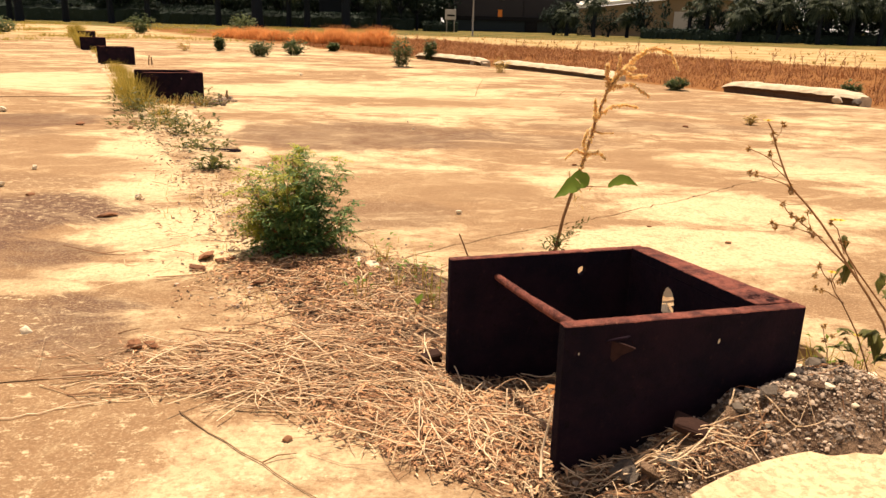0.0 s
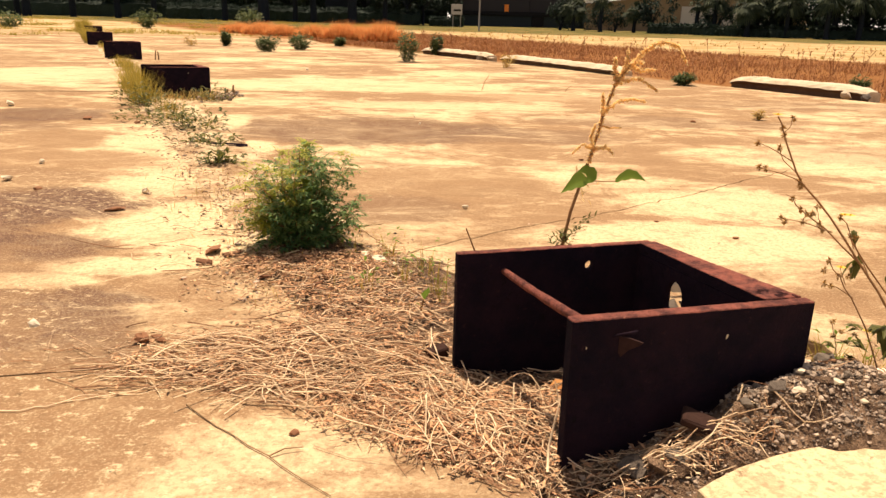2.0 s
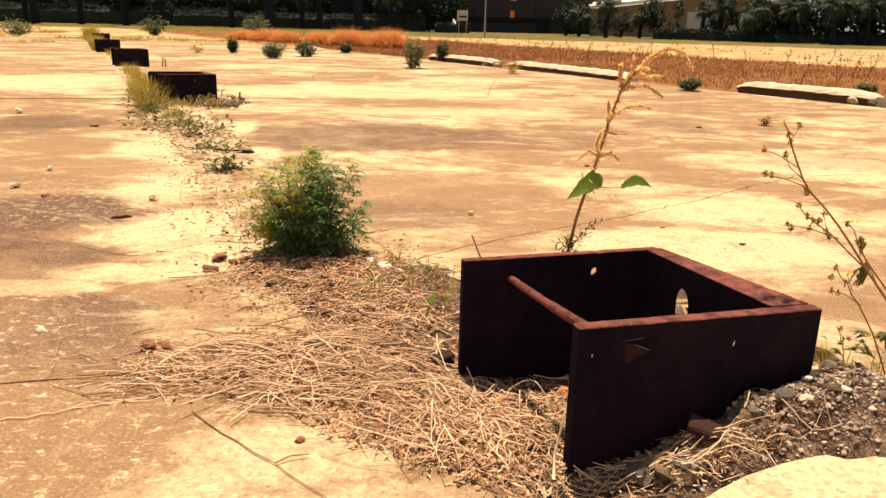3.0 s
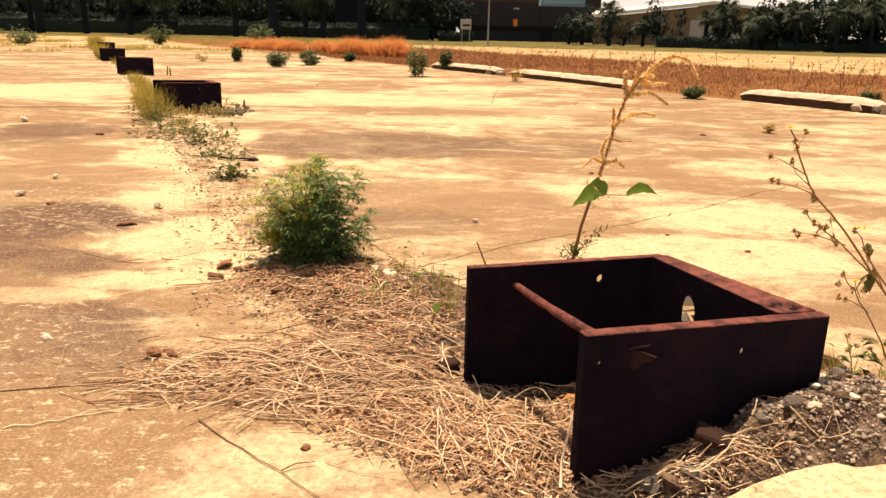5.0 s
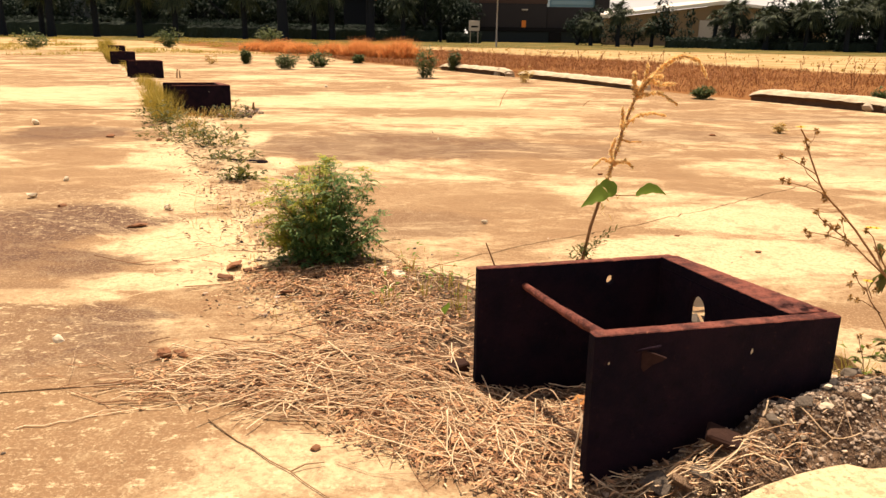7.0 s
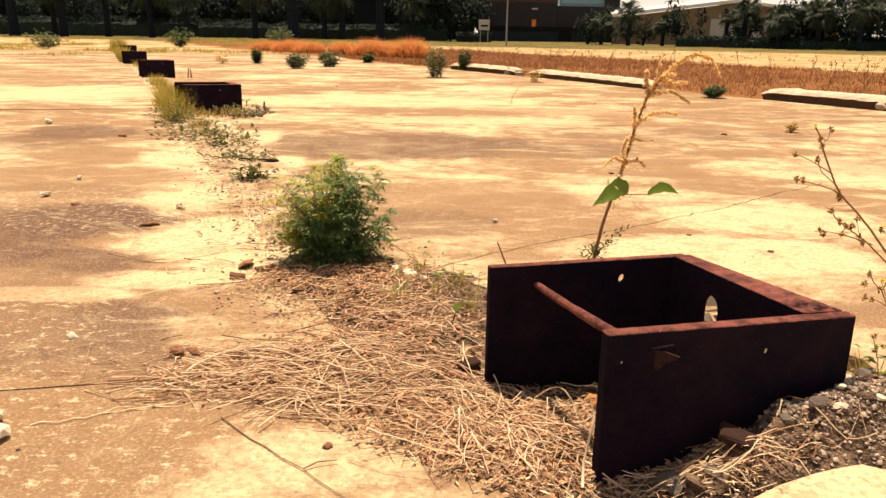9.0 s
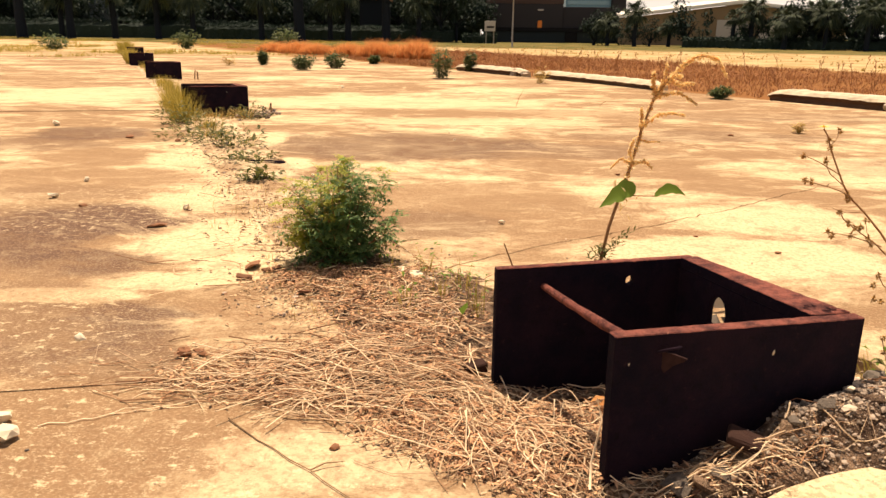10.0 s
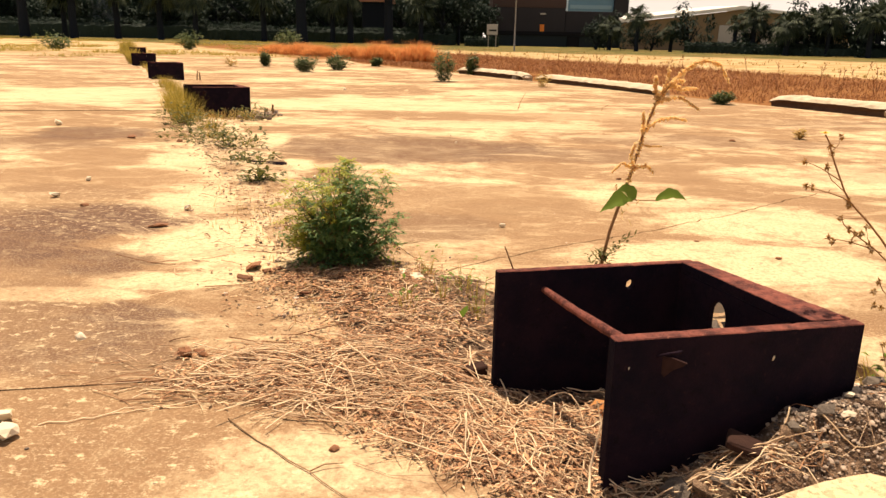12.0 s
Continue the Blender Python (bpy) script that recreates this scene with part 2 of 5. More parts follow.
# where the cement skin comes off in pale flakes: x, y, half-lengths
FLAKED = ((-0.85, 1.65, 0.75, 0.45), (-1.5, 2.3, 0.6, 0.35), (-1.9, 4.0, 0.9, 0.7), (-0.5, 1.35, 0.6, 0.25))

M_CONCRETE = concrete_material()
M_GROUND = ground_material()
M_SOIL = soil_material()
M_RUST = rust_material()
M_LIT_RUST = lit_rust_material()
M_SAND = sand_material()
M_STRAW = varied("bleached_straw", (0.13, 0.05, 0.028), (1.0, 0.78, 0.51), 0.8, 0.2, 60, 0)
M_DULL_STRAW = varied("rotting_straw", (0.07, 0.028, 0.018), (0.52, 0.29, 0.16), 0.85, 0.15, 60, 0)
M_STALK = varied("pale_dry_stalk", (0.34, 0.19, 0.1), (1.0, 0.8, 0.55), 0.75, 0.25, 40, 0.3, 0.002, 0.75, True)
M_LITTER = varied("brown_leaf_litter", (0.075, 0.03, 0.02), (0.78, 0.46, 0.26), 0.9, 0.15, 40, 0.5, 0.006)
M_TWIG = varied("weathered_twig", (0.12, 0.07, 0.04), (0.34, 0.22, 0.12), 0.85, 0.2, 80, 0.3)
M_BARK = varied("dark_bark", (0.05, 0.022, 0.015), (0.3, 0.145, 0.08), 0.9, 0.15, 40, 0.7, 0.01)
M_STONE = varied("pale_limestone", (0.42, 0.36, 0.28), (0.75, 0.66, 0.5), 0.9, 0.2, 30, 0.6, 0.006)
M_RUBBLE = varied("grey_rubble", (0.025, 0.02, 0.021), (0.62, 0.49, 0.38), 0.9, 0.2, 50, 0.6, 0.005, 0.85)
M_CRUST = varied("dark_crusted_concrete", (0.022, 0.02, 0.021), (0.2, 0.165, 0.135), 0.95, 0.1, 70, 1.0, 0.012, 0.3)
M_BRICK = varied("dark_brick", (0.018, 0.009, 0.008), (0.06, 0.03, 0.023), 0.9, 0.15, 60, 0.7, 0.004, 0.2)
M_LUG = varied("lug_rust", (0.012, 0.007, 0.008), (0.055, 0.026, 0.024), 0.85, 0.1, 80, 0.6, 0.003, 0.2)
M_LUMP = varied("rubble_stone", (0.035, 0.032, 0.034), (0.55, 0.45, 0.34), 0.9, 0.2, 45, 0.8, 0.006, 0.75, True)
M_BUSH = leaf_material("bush_leaf", (0.06, 0.16, 0.075), (0.28, 0.4, 0.14), 0.58)
M_BUSH_TIP = leaf_material("sunlit_bush_leaf", (0.26, 0.32, 0.05), (0.55, 0.52, 0.12), 0.55)
M_SHRUB = leaf_material("dusty_weed_leaf", (0.035, 0.07, 0.035), (0.16, 0.2, 0.075), 0.35)
M_WEED = leaf_material("weed_leaf", (0.025, 0.045, 0.014), (0.2, 0.19, 0.05))
M_BIG_LEAF = leaf_material("fresh_leaf", (0.1, 0.2, 0.025), (0.2, 0.3, 0.05), 0.45, 0.45)
M_DRY_FLOWER = leaf_material("dry_seed_head", (0.72, 0.48, 0.2), (1.0, 0.84, 0.5), 0.6, 0.8)
M_STEM = varied("ruddy_stem", (0.2, 0.09, 0.045), (0.38, 0.21, 0.09), 0.7, 0.3, 50, 0.2)
M_BUD = varied("brown_bud", (0.2, 0.1, 0.03), (0.48, 0.28, 0.09), 0.8, 0.2, 80, 0.2)
M_PETAL = leaf_material("yellow_petal", (0.75, 0.5, 0.05), (0.85, 0.66, 0.15), 0.35, 0.7)
M_DRY_GRASS = leaf_material("dry_grass", (0.3, 0.2, 0.06), (0.62, 0.45, 0.17), 0.3, 0.8)
M_GREEN_GRASS = leaf_material("yellow_green_grass", (0.2, 0.17, 0.03), (0.5, 0.38, 0.08), 0.35, 0.7)
M_RED_GRASS = leaf_material("russet_grass", (0.19, 0.078, 0.034), (0.4, 0.19, 0.08), 0.3, 0.85)
M_ORANGE = leaf_material("orange_dry_brush", (0.5, 0.19, 0.06), (0.85, 0.44, 0.17), 0.5, 0.85)
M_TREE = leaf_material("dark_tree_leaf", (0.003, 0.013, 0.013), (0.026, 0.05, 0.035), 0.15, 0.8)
M_PALM = leaf_material("palm_frond", (0.014, 0.032, 0.024), (0.085, 0.11, 0.058), 0.15, 0.7)
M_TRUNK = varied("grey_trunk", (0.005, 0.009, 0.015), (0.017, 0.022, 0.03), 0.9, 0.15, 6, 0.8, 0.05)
M_KERB = varied("worn_white_kerb", (0.22, 0.155, 0.1), (0.85, 0.75, 0.56), 0.95, 0.1, 7, 0.8, 0.03, 0.12)
# kerb front: its shade is put into a dark brown colour
M_KERB_SHADE = varied("shaded_kerb_face", (0.05, 0.03, 0.022), (0.2, 0.13, 0.085), 0.95, 0.1, 6, 0.8, 0.03, 0.12)
M_BEIGE = varied("beige_wall", (0.03, 0.029, 0.034), (0.04, 0.037, 0.041), 0.9, 0.2, 0.5, 0.2, 0.02, 0.2)
M_BROWNWALL = varied("brown_wall", (0.065, 0.042, 0.037), (0.08, 0.051, 0.043), 0.9, 0.2, 0.5, 0.2, 0.02, 0.2)
M_GREENWALL = varied("grey_green_wall", (0.014, 0.023, 0.029), (0.019, 0.03, 0.036), 0.8, 0.3, 0.6, 0.2, 0.02, 0.2)
M_BAND = varied("dark_band", (0.006, 0.007, 0.01), (0.014, 0.014, 0.016), 0.8, 0.15, 1, 0)
M_WHITE = varied("white_sheet_metal", (0.72, 0.7, 0.64), (0.82, 0.8, 0.74), 0.5, 0.4, 1, 0)
M_TANWALL = varied("tan_wall", (0.2, 0.145, 0.09), (0.26, 0.185, 0.115), 0.9, 0.2, 0.5, 0)
M_GLASSY = varied("pale_blue_glazing", (0.16, 0.3, 0.4), (0.22, 0.38, 0.48), 0.3, 0.5, 1, 0)
M_BLUE = varied("blue_grey_cladding", (0.08, 0.2, 0.3), (0.12, 0.27, 0.38), 0.4, 0.5, 1, 0)
M_PINKROOF = varied("salmon_roof_tiles", (0.4, 0.17, 0.1), (0.55, 0.26, 0.16), 0.8, 0.2, 3, 0.3, 0.02)
M_POLE = varied("galvanised_pole", (0.24, 0.22, 0.19), (0.32, 0.29, 0.25), 0.5, 0.4, 5, 0)
M_PALEBLUE = varied("pale_blue_grey_wall", (0.1, 0.13, 0.15), (0.13, 0.16, 0.18), 0.9, 0.2, 1, 0)
M_SIGN = varied("sign_white", (0.4, 0.38, 0.36), (0.5, 0.47, 0.43), 0.6, 0.3, 4, 0)
M_ORANGE_PAINT = varied("orange_paint", (0.75, 0.2, 0.03), (0.85, 0.28, 0.05), 0.6, 0.3, 6, 0)

# ---------- helpers for meshes ----------


def link_mesh(name, verts, faces, material, parent=None, label="", smooth=False):
    me = bpy.data.meshes.new(name)
    me.from_pydata([tuple(v) for v in verts], [], faces)
    me.materials.append(material)
    if smooth:
        me.polygons.foreach_set("use_smooth", [True] * len(me.polygons))
    ob = new(name, me)
    if parent:
        ob.parent = parent
    if label:
        ob["label"] = label
    return ob


def part(name, bm, material, parent=None, label="", smooth=False):
    bmesh.ops.recalc_face_normals(bm, faces=bm.faces)
    me = bpy.data.meshes.new(name)
    bm.to_mesh(me)
    bm.free()
    me.materials.append(material)
    if smooth:
        me.polygons.foreach_set("use_smooth", [True] * len(me.polygons))
    ob = new(name, me)
    if parent:
        ob.parent = parent
    if label:
        ob["label"] = label
    return ob


def base(name, x, y, z, label, category, group=""):
    e = new(name)
    e.location = (x, y, z)
    return tagged(e, label, category, group)


class Heap:
    """Collects many small pieces into one mesh."""

    def __init__(self):
        self.v, self.f = [], []

    def add(self, verts, faces):
        n = len(self.v)
        self.v += verts
        self.f += [tuple(i + n for i in f) for f in faces]

    def tube(self, pts, radii, sides=5, cap=True):
        pts = [Vector(p) for p in pts]
        n = len(self.v)
        up = Vector((0.13, 0.21, 0.97))
        for i, p in enumerate(pts):
            d = (pts[min(i + 1, len(pts) - 1)] - pts[max(i - 1, 0)]).normalized()
            a = d.cross(up)
            a = a.normalized() if a.length > 1e-4 else Vector((1, 0, 0))
            b = d.cross(a)
            for k in range(sides):
                w = 2 * math.pi * k / sides
                self.v.append(p + (a * math.cos(w) + b * math.sin(w)) * radii[i])
        for i in range(len(pts) - 1):
            for k in range(sides):
                q = n + i * sides
                self.f.append((q + k, q + (k + 1) % sides, q + sides + (k + 1) % sides, q + sides + k))
        if cap:
            self.f.append(tuple(n + k for k in range(sides)))
            q = n + (len(pts) - 1) * sides
            self.f.append(tuple(q + k for k in reversed(range(sides))))

    def blade(self, p, ang, height, width, lean):
        """A grass blade that bends over as it rises."""
        c, s = math.cos(ang), math.sin(ang)
        w = width / 2
        x, y, z = p
        m, t = lean * 0.35, lean
        self.add([Vector((x - s * w, y + c * w, z)), Vector((x + s * w, y - c * w, z)),
                  Vector((x + c * m + s * w * .7, y + s * m - c * w * .7, z + height * .6)),
                  Vector((x + c * m - s * w * .7, y + s * m + c * w * .7, z + height * .6)),
                  Vector((x + c * t, y + s * t, z + height))], [(0, 1, 2, 3), (3, 2, 4)])

    def leaf(self, p, d, length, width, fold=0.25, droop=0.15):
        """A pointed leaf of four faces, folded along its rib."""
        p, d = Vector(p), Vector(d).normalized()
        s = d.cross(Vector((0, 0, 1)))
        s = s.normalized() if s.length > 1e-3 else Vector((1, 0, 0))
        u = s.cross(d)
        mid = p + d * length * .45
        tip = p + d * length - Vector((0, 0, length * droop))
        self.add([p, mid + s * width / 2 + u * width * fold, mid, mid - s * width / 2 + u * width * fold, tip],
                 [(0, 2, 1), (0, 3, 2), (2, 4, 1), (3, 4, 2)])

    def rock(self, rng, p, r, flat=0.7):
        """A chipped stone of twenty faces."""
        q = Matrix.Rotation(rng.uniform(0, 6.28), 3, "Z") @ Matrix.Rotation(rng.uniform(-.5, .5), 3, "X")
        sx, sy, sz = r * rng.uniform(.75, 1.3), r * rng.uniform(.65, 1.1), r * flat * rng.uniform(.7, 1.1)
        vs = []
        for v in ICO_V:
            k = rng.uniform(.55, 1.25)
            vs.append(Vector(p) + q @ Vector((v[0] * sx * k, v[1] * sy * k, v[2] * sz * k)))
        self.add(vs, ICO_F)

    def done(self, name, material, parent=None, label="", smooth=False):
        return link_mesh(name, self.v, self.f, material, parent, label, smooth)


_b = bmesh.new()
bmesh.ops.create_icosphere(_b, subdivisions=1, radius=1)
ICO_V = [tuple(v.co) for v in _b.verts]
ICO_F = [tuple(v.index for v in f.verts) for f in _b.faces]
_b.free()


def box_bm(x0, y0, z0, x1, y1, z1, bevel=0.0):
    bm = bmesh.new()
    bmesh.ops.create_cube(bm, size=1, matrix=Matrix.LocRotScale(((x0 + x1) / 2, (y0 + y1) / 2, (z0 + z1) / 2), None, (x1 - x0, y1 - y0, z1 - z0)))
    if bevel:
        bmesh.ops.bevel(bm, geom=bm.edges[:], offset=bevel, segments=1, affect="EDGES")
    return bm


def strip_mid(y):
    """Middle of the earth-filled joint along which the steel frames stand."""
    return -0.325 - 0.4225 * (y - 2.95)


def mound(x, y):
    """Height of the loose earth round the frame and along the joint."""
    h = -0.05
    across = abs(x - strip_mid(y))
    h += (0.062 if y > 2.4 else 0.062 - 0.022 * min(1, (2.4 - y) / .3)) * math.exp(-(across / 0.3) ** 2) * (1 if y < 3.4 else max(0.0, 1 - (y - 3.4) / 1.2) * .55 + .45)
    h += 0.045 * math.exp(-(((x - 0.1) / 0.2) ** 2 + ((y - 2.82) / 0.2) ** 2))
    h += 0.014 * math.exp(-(((x - 0.2) / 0.62) ** 2 + ((y - 1.75) / 0.42) ** 2))
    h += 0.028 * math.exp(-(((x - 0.84) / 0.14) ** 2 + ((y - 1.5) / 0.07) ** 2))
    h -= 0.034 * math.exp(-(((x - 0.24) / 0.2) ** 2 + ((y - 1.84) / 0.2) ** 2))
    h -= 0.05 * math.exp(-(((x - 0.3) / 0.22) ** 2 + ((y - 1.36) / 0.14) ** 2))
    h += 0.055 * math.exp(-(((x + 0.4) / 0.42) ** 2 + ((y - 1.98) / 0.24) ** 2))
    h += 0.205 * math.exp(-(((x - 1.04) / 0.33) ** 2 + ((y - 1.58) / 0.26) ** 2))
    h += 0.05 * math.exp(-(((x - 0.62) / 0.17) ** 2 + ((y - 1.38) / 0.1) ** 2))
    h += 0.07 * math.exp(-(((x - 0.8) / 0.2) ** 2 + ((y - 1.47) / 0.13) ** 2))
    h += 0.018 * noise.noise((x * 9, y * 11, 0.3)) + (0.022 * noise.noise((x * 19, y * 19, 4.1)) if x > .5 and y < 1.75 else 0) + 0.008 * noise.noise((x * 21, y * 21, 1.7))
    return h


# ---------- setting: ground, slabs, kerbs ----------


def build_ground():
    def axis(lo, hi):
        a = [v for v in np.arange(-40, 60.1, 4.0) if lo <= v <= hi]
        return sorted(set([lo] + [-1200, -500, -200, -100, -60] + a + [80, 110, 160, 300, 700, 1500] + [hi]))
    xs, ys = axis(-3000, 3000), axis(-3000, 3000)
    v = [(x, y, -0.05 if abs(x) < 60 and y < 60 else -0.05 + 0.02 * noise.noise((x * .1, y * .1, 0))) for y in ys for x in xs]
    n = len(xs)
    f = [(j * n + i, j * n + i + 1, (j + 1) * n + i + 1, (j + 1) * n + i) for j in range(len(ys) - 1) for i in range(n - 1)]
    ob = link_mesh("ground", v, f, M_GROUND)
    tagged(ob, "dry sandy earth, russet field and patchy lawn round the slab", "ground", kind="structure")


def ragged(a, b, rng, amp=0.02, gap=0.3):
    """Points from a to b, broken a little out of line."""
    a, b = Vector(a), Vector(b)
    n = max(1, int((b - a).length / gap))
    n = min(n, 60)
    side = Vector((-(b - a).y, (b - a).x)).normalized()
    return [a.lerp(b, i / n) + side * (rng.uniform(-amp, amp) if i else 0) for i in range(n)]


def slab(corners, rng, parent, top=0.0, thick=0.12, amp=0.015, name="concrete_slab", gap=0.3):
    ring = []
    for i, c in enumerate(corners):
        ring += ragged(c, corners[(i + 1) % len(corners)], rng, amp, gap)
    bm = bmesh.new()
    vs = [bm.verts.new((p.x, p.y, top)) for p in ring]
    face = bm.faces.new(vs)
    if face.calc_area() and face.normal.z < 0:
        face.normal_flip()
    ext = bmesh.ops.extrude_face_region(bm, geom=[face])
    low = [g for g in ext["geom"] if isinstance(g, bmesh.types.BMVert)]
    for q in low:
        q.co.z = top - thick
    rim = [e for e in bm.edges if all(abs(q.co.z - top) < 1e-6 for q in e.verts)]
    bmesh.ops.bevel(bm, geom=rim, offset=0.0025, segments=1, affect="EDGES")
    bmesh.ops.triangulate(bm, faces=[f for f in bm.faces if len(f.verts) > 4])
    return part(name, bm, M_CONCRETE, parent)


def left_x(y):
    return -0.45 - 0.425 * (y - 2.6)


def right_x(y):
    return -0.2 - 0.42 * (y - 3.3)


def kerb_x(y, s=10.0):
    return (s - 0.47 * y) / 0.88


def build_slabs():
    rng = random.Random(4)
    pav = tagged(new("pavement"), "cracked, stained pale concrete slabs with earth in the joints", "pavement", kind="structure")
    tilt = 0.19

    def lj(y0, x):
        return y0 + tilt * (x + 0.8)
    g = 0.003
    cuts = [-7.0, 1.90, 9.72, 17.9, 33.0]
    for i in range(4):
        y0, y1 = cuts[i] + ((.07 if i > 1 else g) if i else 0), cuts[i + 1] - g
        def edge(yc):
            y = yc
            for _ in range(20):
                y = lj(yc, left_x(y))
            return (left_x(y), y)
        a, b = edge(y0), edge(y1)
        inner = [(0.34, 1.1), (0.24, 1.45), (0.02, 1.75)] if i == 0 else []
        slab([(-26, lj(y0, -26)), a] + inner + [b, (-26, lj(y1, -26))], rng, pav, amp=.004)
    crack = [(-0.02, 2.95), (0.45, 3.35), (1.0, 3.7), (1.31, 3.95), (1.63, 4.19), (2.16, 4.65), (2.54, 4.95), (3.3, 5.12), (5.0, 5.9), (kerb_x(6.6), 6.6)]
    fine = []
    for p, q in zip(crack, crack[1:]):
        n = max(1, int(math.hypot(q[0] - p[0], q[1] - p[1]) / 0.05))
        fine += [(p[0] + (q[0] - p[0]) * i / n + rng.gauss(0, .006), p[1] + (q[1] - p[1]) * i / n + rng.gauss(0, .009)) for i in range(n)]
    crack = fine + [crack[-1]]
    low = [(x + .002, y - .003) for x, y in crack]
    slab([(1.28, 2.1), (1.1, 2.32), (0.25, 2.68)] + low + [(kerb_x(-7), -7), (left_x(-7) + .3, -7), (left_x(1.0) + .3, 1.0), (1.25, 1.3)], rng, pav, amp=.002)
    up = [(x - .002, y + .003) for x, y in crack]
    slab(up + [(kerb_x(8.3), 8.3), (right_x(8.0), 8.0), (right_x(5.5), 5.5)], rng, pav, amp=.003)
    slab([(right_x(8.02), 8.02), (kerb_x(8.32), 8.32), (kerb_x(16), 16), (right_x(16.2), 16.2)], rng, pav)
    slab([(right_x(16.22), 16.22), (kerb_x(16.02), 16.02), (kerb_x(27), 27), (-4, 31), (right_x(30), 30)], rng, pav)
    block = slab([(0.57, 1.235), (0.61, 1.265), (0.68, 1.31), (0.77, 1.352), (0.99, 1.425), (1.7, 1.69), (2.3, 0.4), (0.75, 0.1)], rng, None, 0.08, 0.09, 0.006, "raised_slab", 0.06)
    tagged(block, "pale rough concrete slab edge beside the rubble", "slab", kind="structure")


def build_kerbs():
    rng = random.Random(8)
    n, d = Vector((0.88, 0.47)), Vector((0.47, -0.88))
    runs = [(-18.7, -15.5), (-14.9, -10.5), (-8.5, -6.2), (-5.7, -1.2), (-1.15, 3.0)]
    for a, b in runs:
        bm = bmesh.new()
        k = max(10, int((b - a) / 0.12))
        rings = []
        for i in range(k + 1):
            t = a + (b - a) * i / k
            swing = -.45 * max(0.0, min(1.0, (t + 14.5) / 4)) if t < -10 else 0.1
            o = n * (10.3 + swing + .07 * noise.noise((t * .6, 2, 0))) + d * t
            j = (0.6, 0.85, 0.95)[min(i, k - i)] if min(i, k - i) < 3 else 1.0
            chip = .05 * max(0.0, noise.noise((t * 2.3, 5, 1)) - .1)
            w = 0.008
            prof = [(0.06, -0.1), (0.05, 0.03 * j), (-0.02 + chip, 0.085 * j), (0.02 + chip, 0.125 * j), (0.08, 0.155 * j), (0.24, 0.16 * j), (0.31, 0.12 * j), (0.33, -0.1)]
            rings.append([bm.verts.new((*(o + n * (p + rng.uniform(-w, w))), z + rng.uniform(-.009, .009))) for p, z in prof])
        for r, s in zip(rings, rings[1:]):
            for q in range(7):
                f = bm.faces.new((r[q], r[q + 1], s[q + 1], s[q]))
                # lower front faces take the dark colour that stands for their shade
                f.material_index = 1 if q < 2 else 0
        bm.faces.new(rings[0])
        bm.faces.new(rings[-1][::-1])
        ob = part("kerb", bm, M_KERB)
        ob.data.materials.append(M_KERB_SHADE)
        tagged(ob, "chipped white concrete kerb between slab and field, front coloured dark for shade", "kerb", "kerbs along the slab")


build_ground()
build_slabs()
build_kerbs()

# ---------- the rusted steel frames ----------
FRAME_AT = (0.53, 1.76)


def plate(p, q, inward, z0, z1, hole=None, taper=None):
    """An upright plate from p to q with its thickness towards inward; hole: (place along, height, half width, half height, arched)."""
    p, q = Vector((*p, 0)), Vector((*q, 0))
    u, length = (q - p).normalized(), (q - p).length
    bm = bmesh.new()
    rng = random.Random(int(length * 1e4))
    ring = [(0, z0), (length, z0), (length, z1)]
    ring += [(length * (1 - i / 44), z1 + rng.choice((0, 0, 0, 0, 0, 0, -.001)) + rng.uniform(-.0003, .0003)) for i in range(1, 44)] + [(0, z1)]

    def loop(pts):
        vs = [bm.verts.new(p + u * s + Vector((0, 0, z))) for s, z in pts]
        return [bm.edges.new((vs[i], vs[(i + 1) % len(vs)])) for i in range(len(vs))]
    edges = loop(ring)
    if hole:
        s0, h0, rw, rh, arched = hole
        pts = []
        for i in range(16):
            w = 2 * math.pi * i / 16
            x, y = math.cos(w), math.sin(w)
            if arched and y < 0:
                x, y = max(-1, min(1, x * 1.5)), max(-1, y * 1.3)
            pts.append((s0 + rw * x, h0 + rh * y))
        edges += loop(pts)
    bmesh.ops.triangle_fill(bm, use_beauty=True, edges=edges)
    ext = bmesh.ops.extrude_face_region(bm, geom=bm.faces[:])
    for g in ext["geom"]:
        if isinstance(g, bmesh.types.BMVert):
            k = (g.co - p).dot(u) / length
            t = inward.length if taper is None else taper[0] + (taper[1] - taper[0]) * k
            g.co += inward.normalized() * t
    bmesh.ops.recalc_face_normals(bm, faces=bm.faces)
    sharp = [e for e in bm.edges if len(e.link_faces) == 2 and e.calc_face_angle(0) > 0.9]
    bmesh.ops.bevel(bm, geom=sharp, offset=0.0022, segments=1, affect="EDGES")
    return bm


def lit_tops(ob):
    """Gives the upward top faces a brighter, redder rust, with the sunlight put into its colour."""
    ob.data.materials.append(M_LIT_RUST)
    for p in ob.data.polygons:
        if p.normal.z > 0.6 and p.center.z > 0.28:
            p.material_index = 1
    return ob


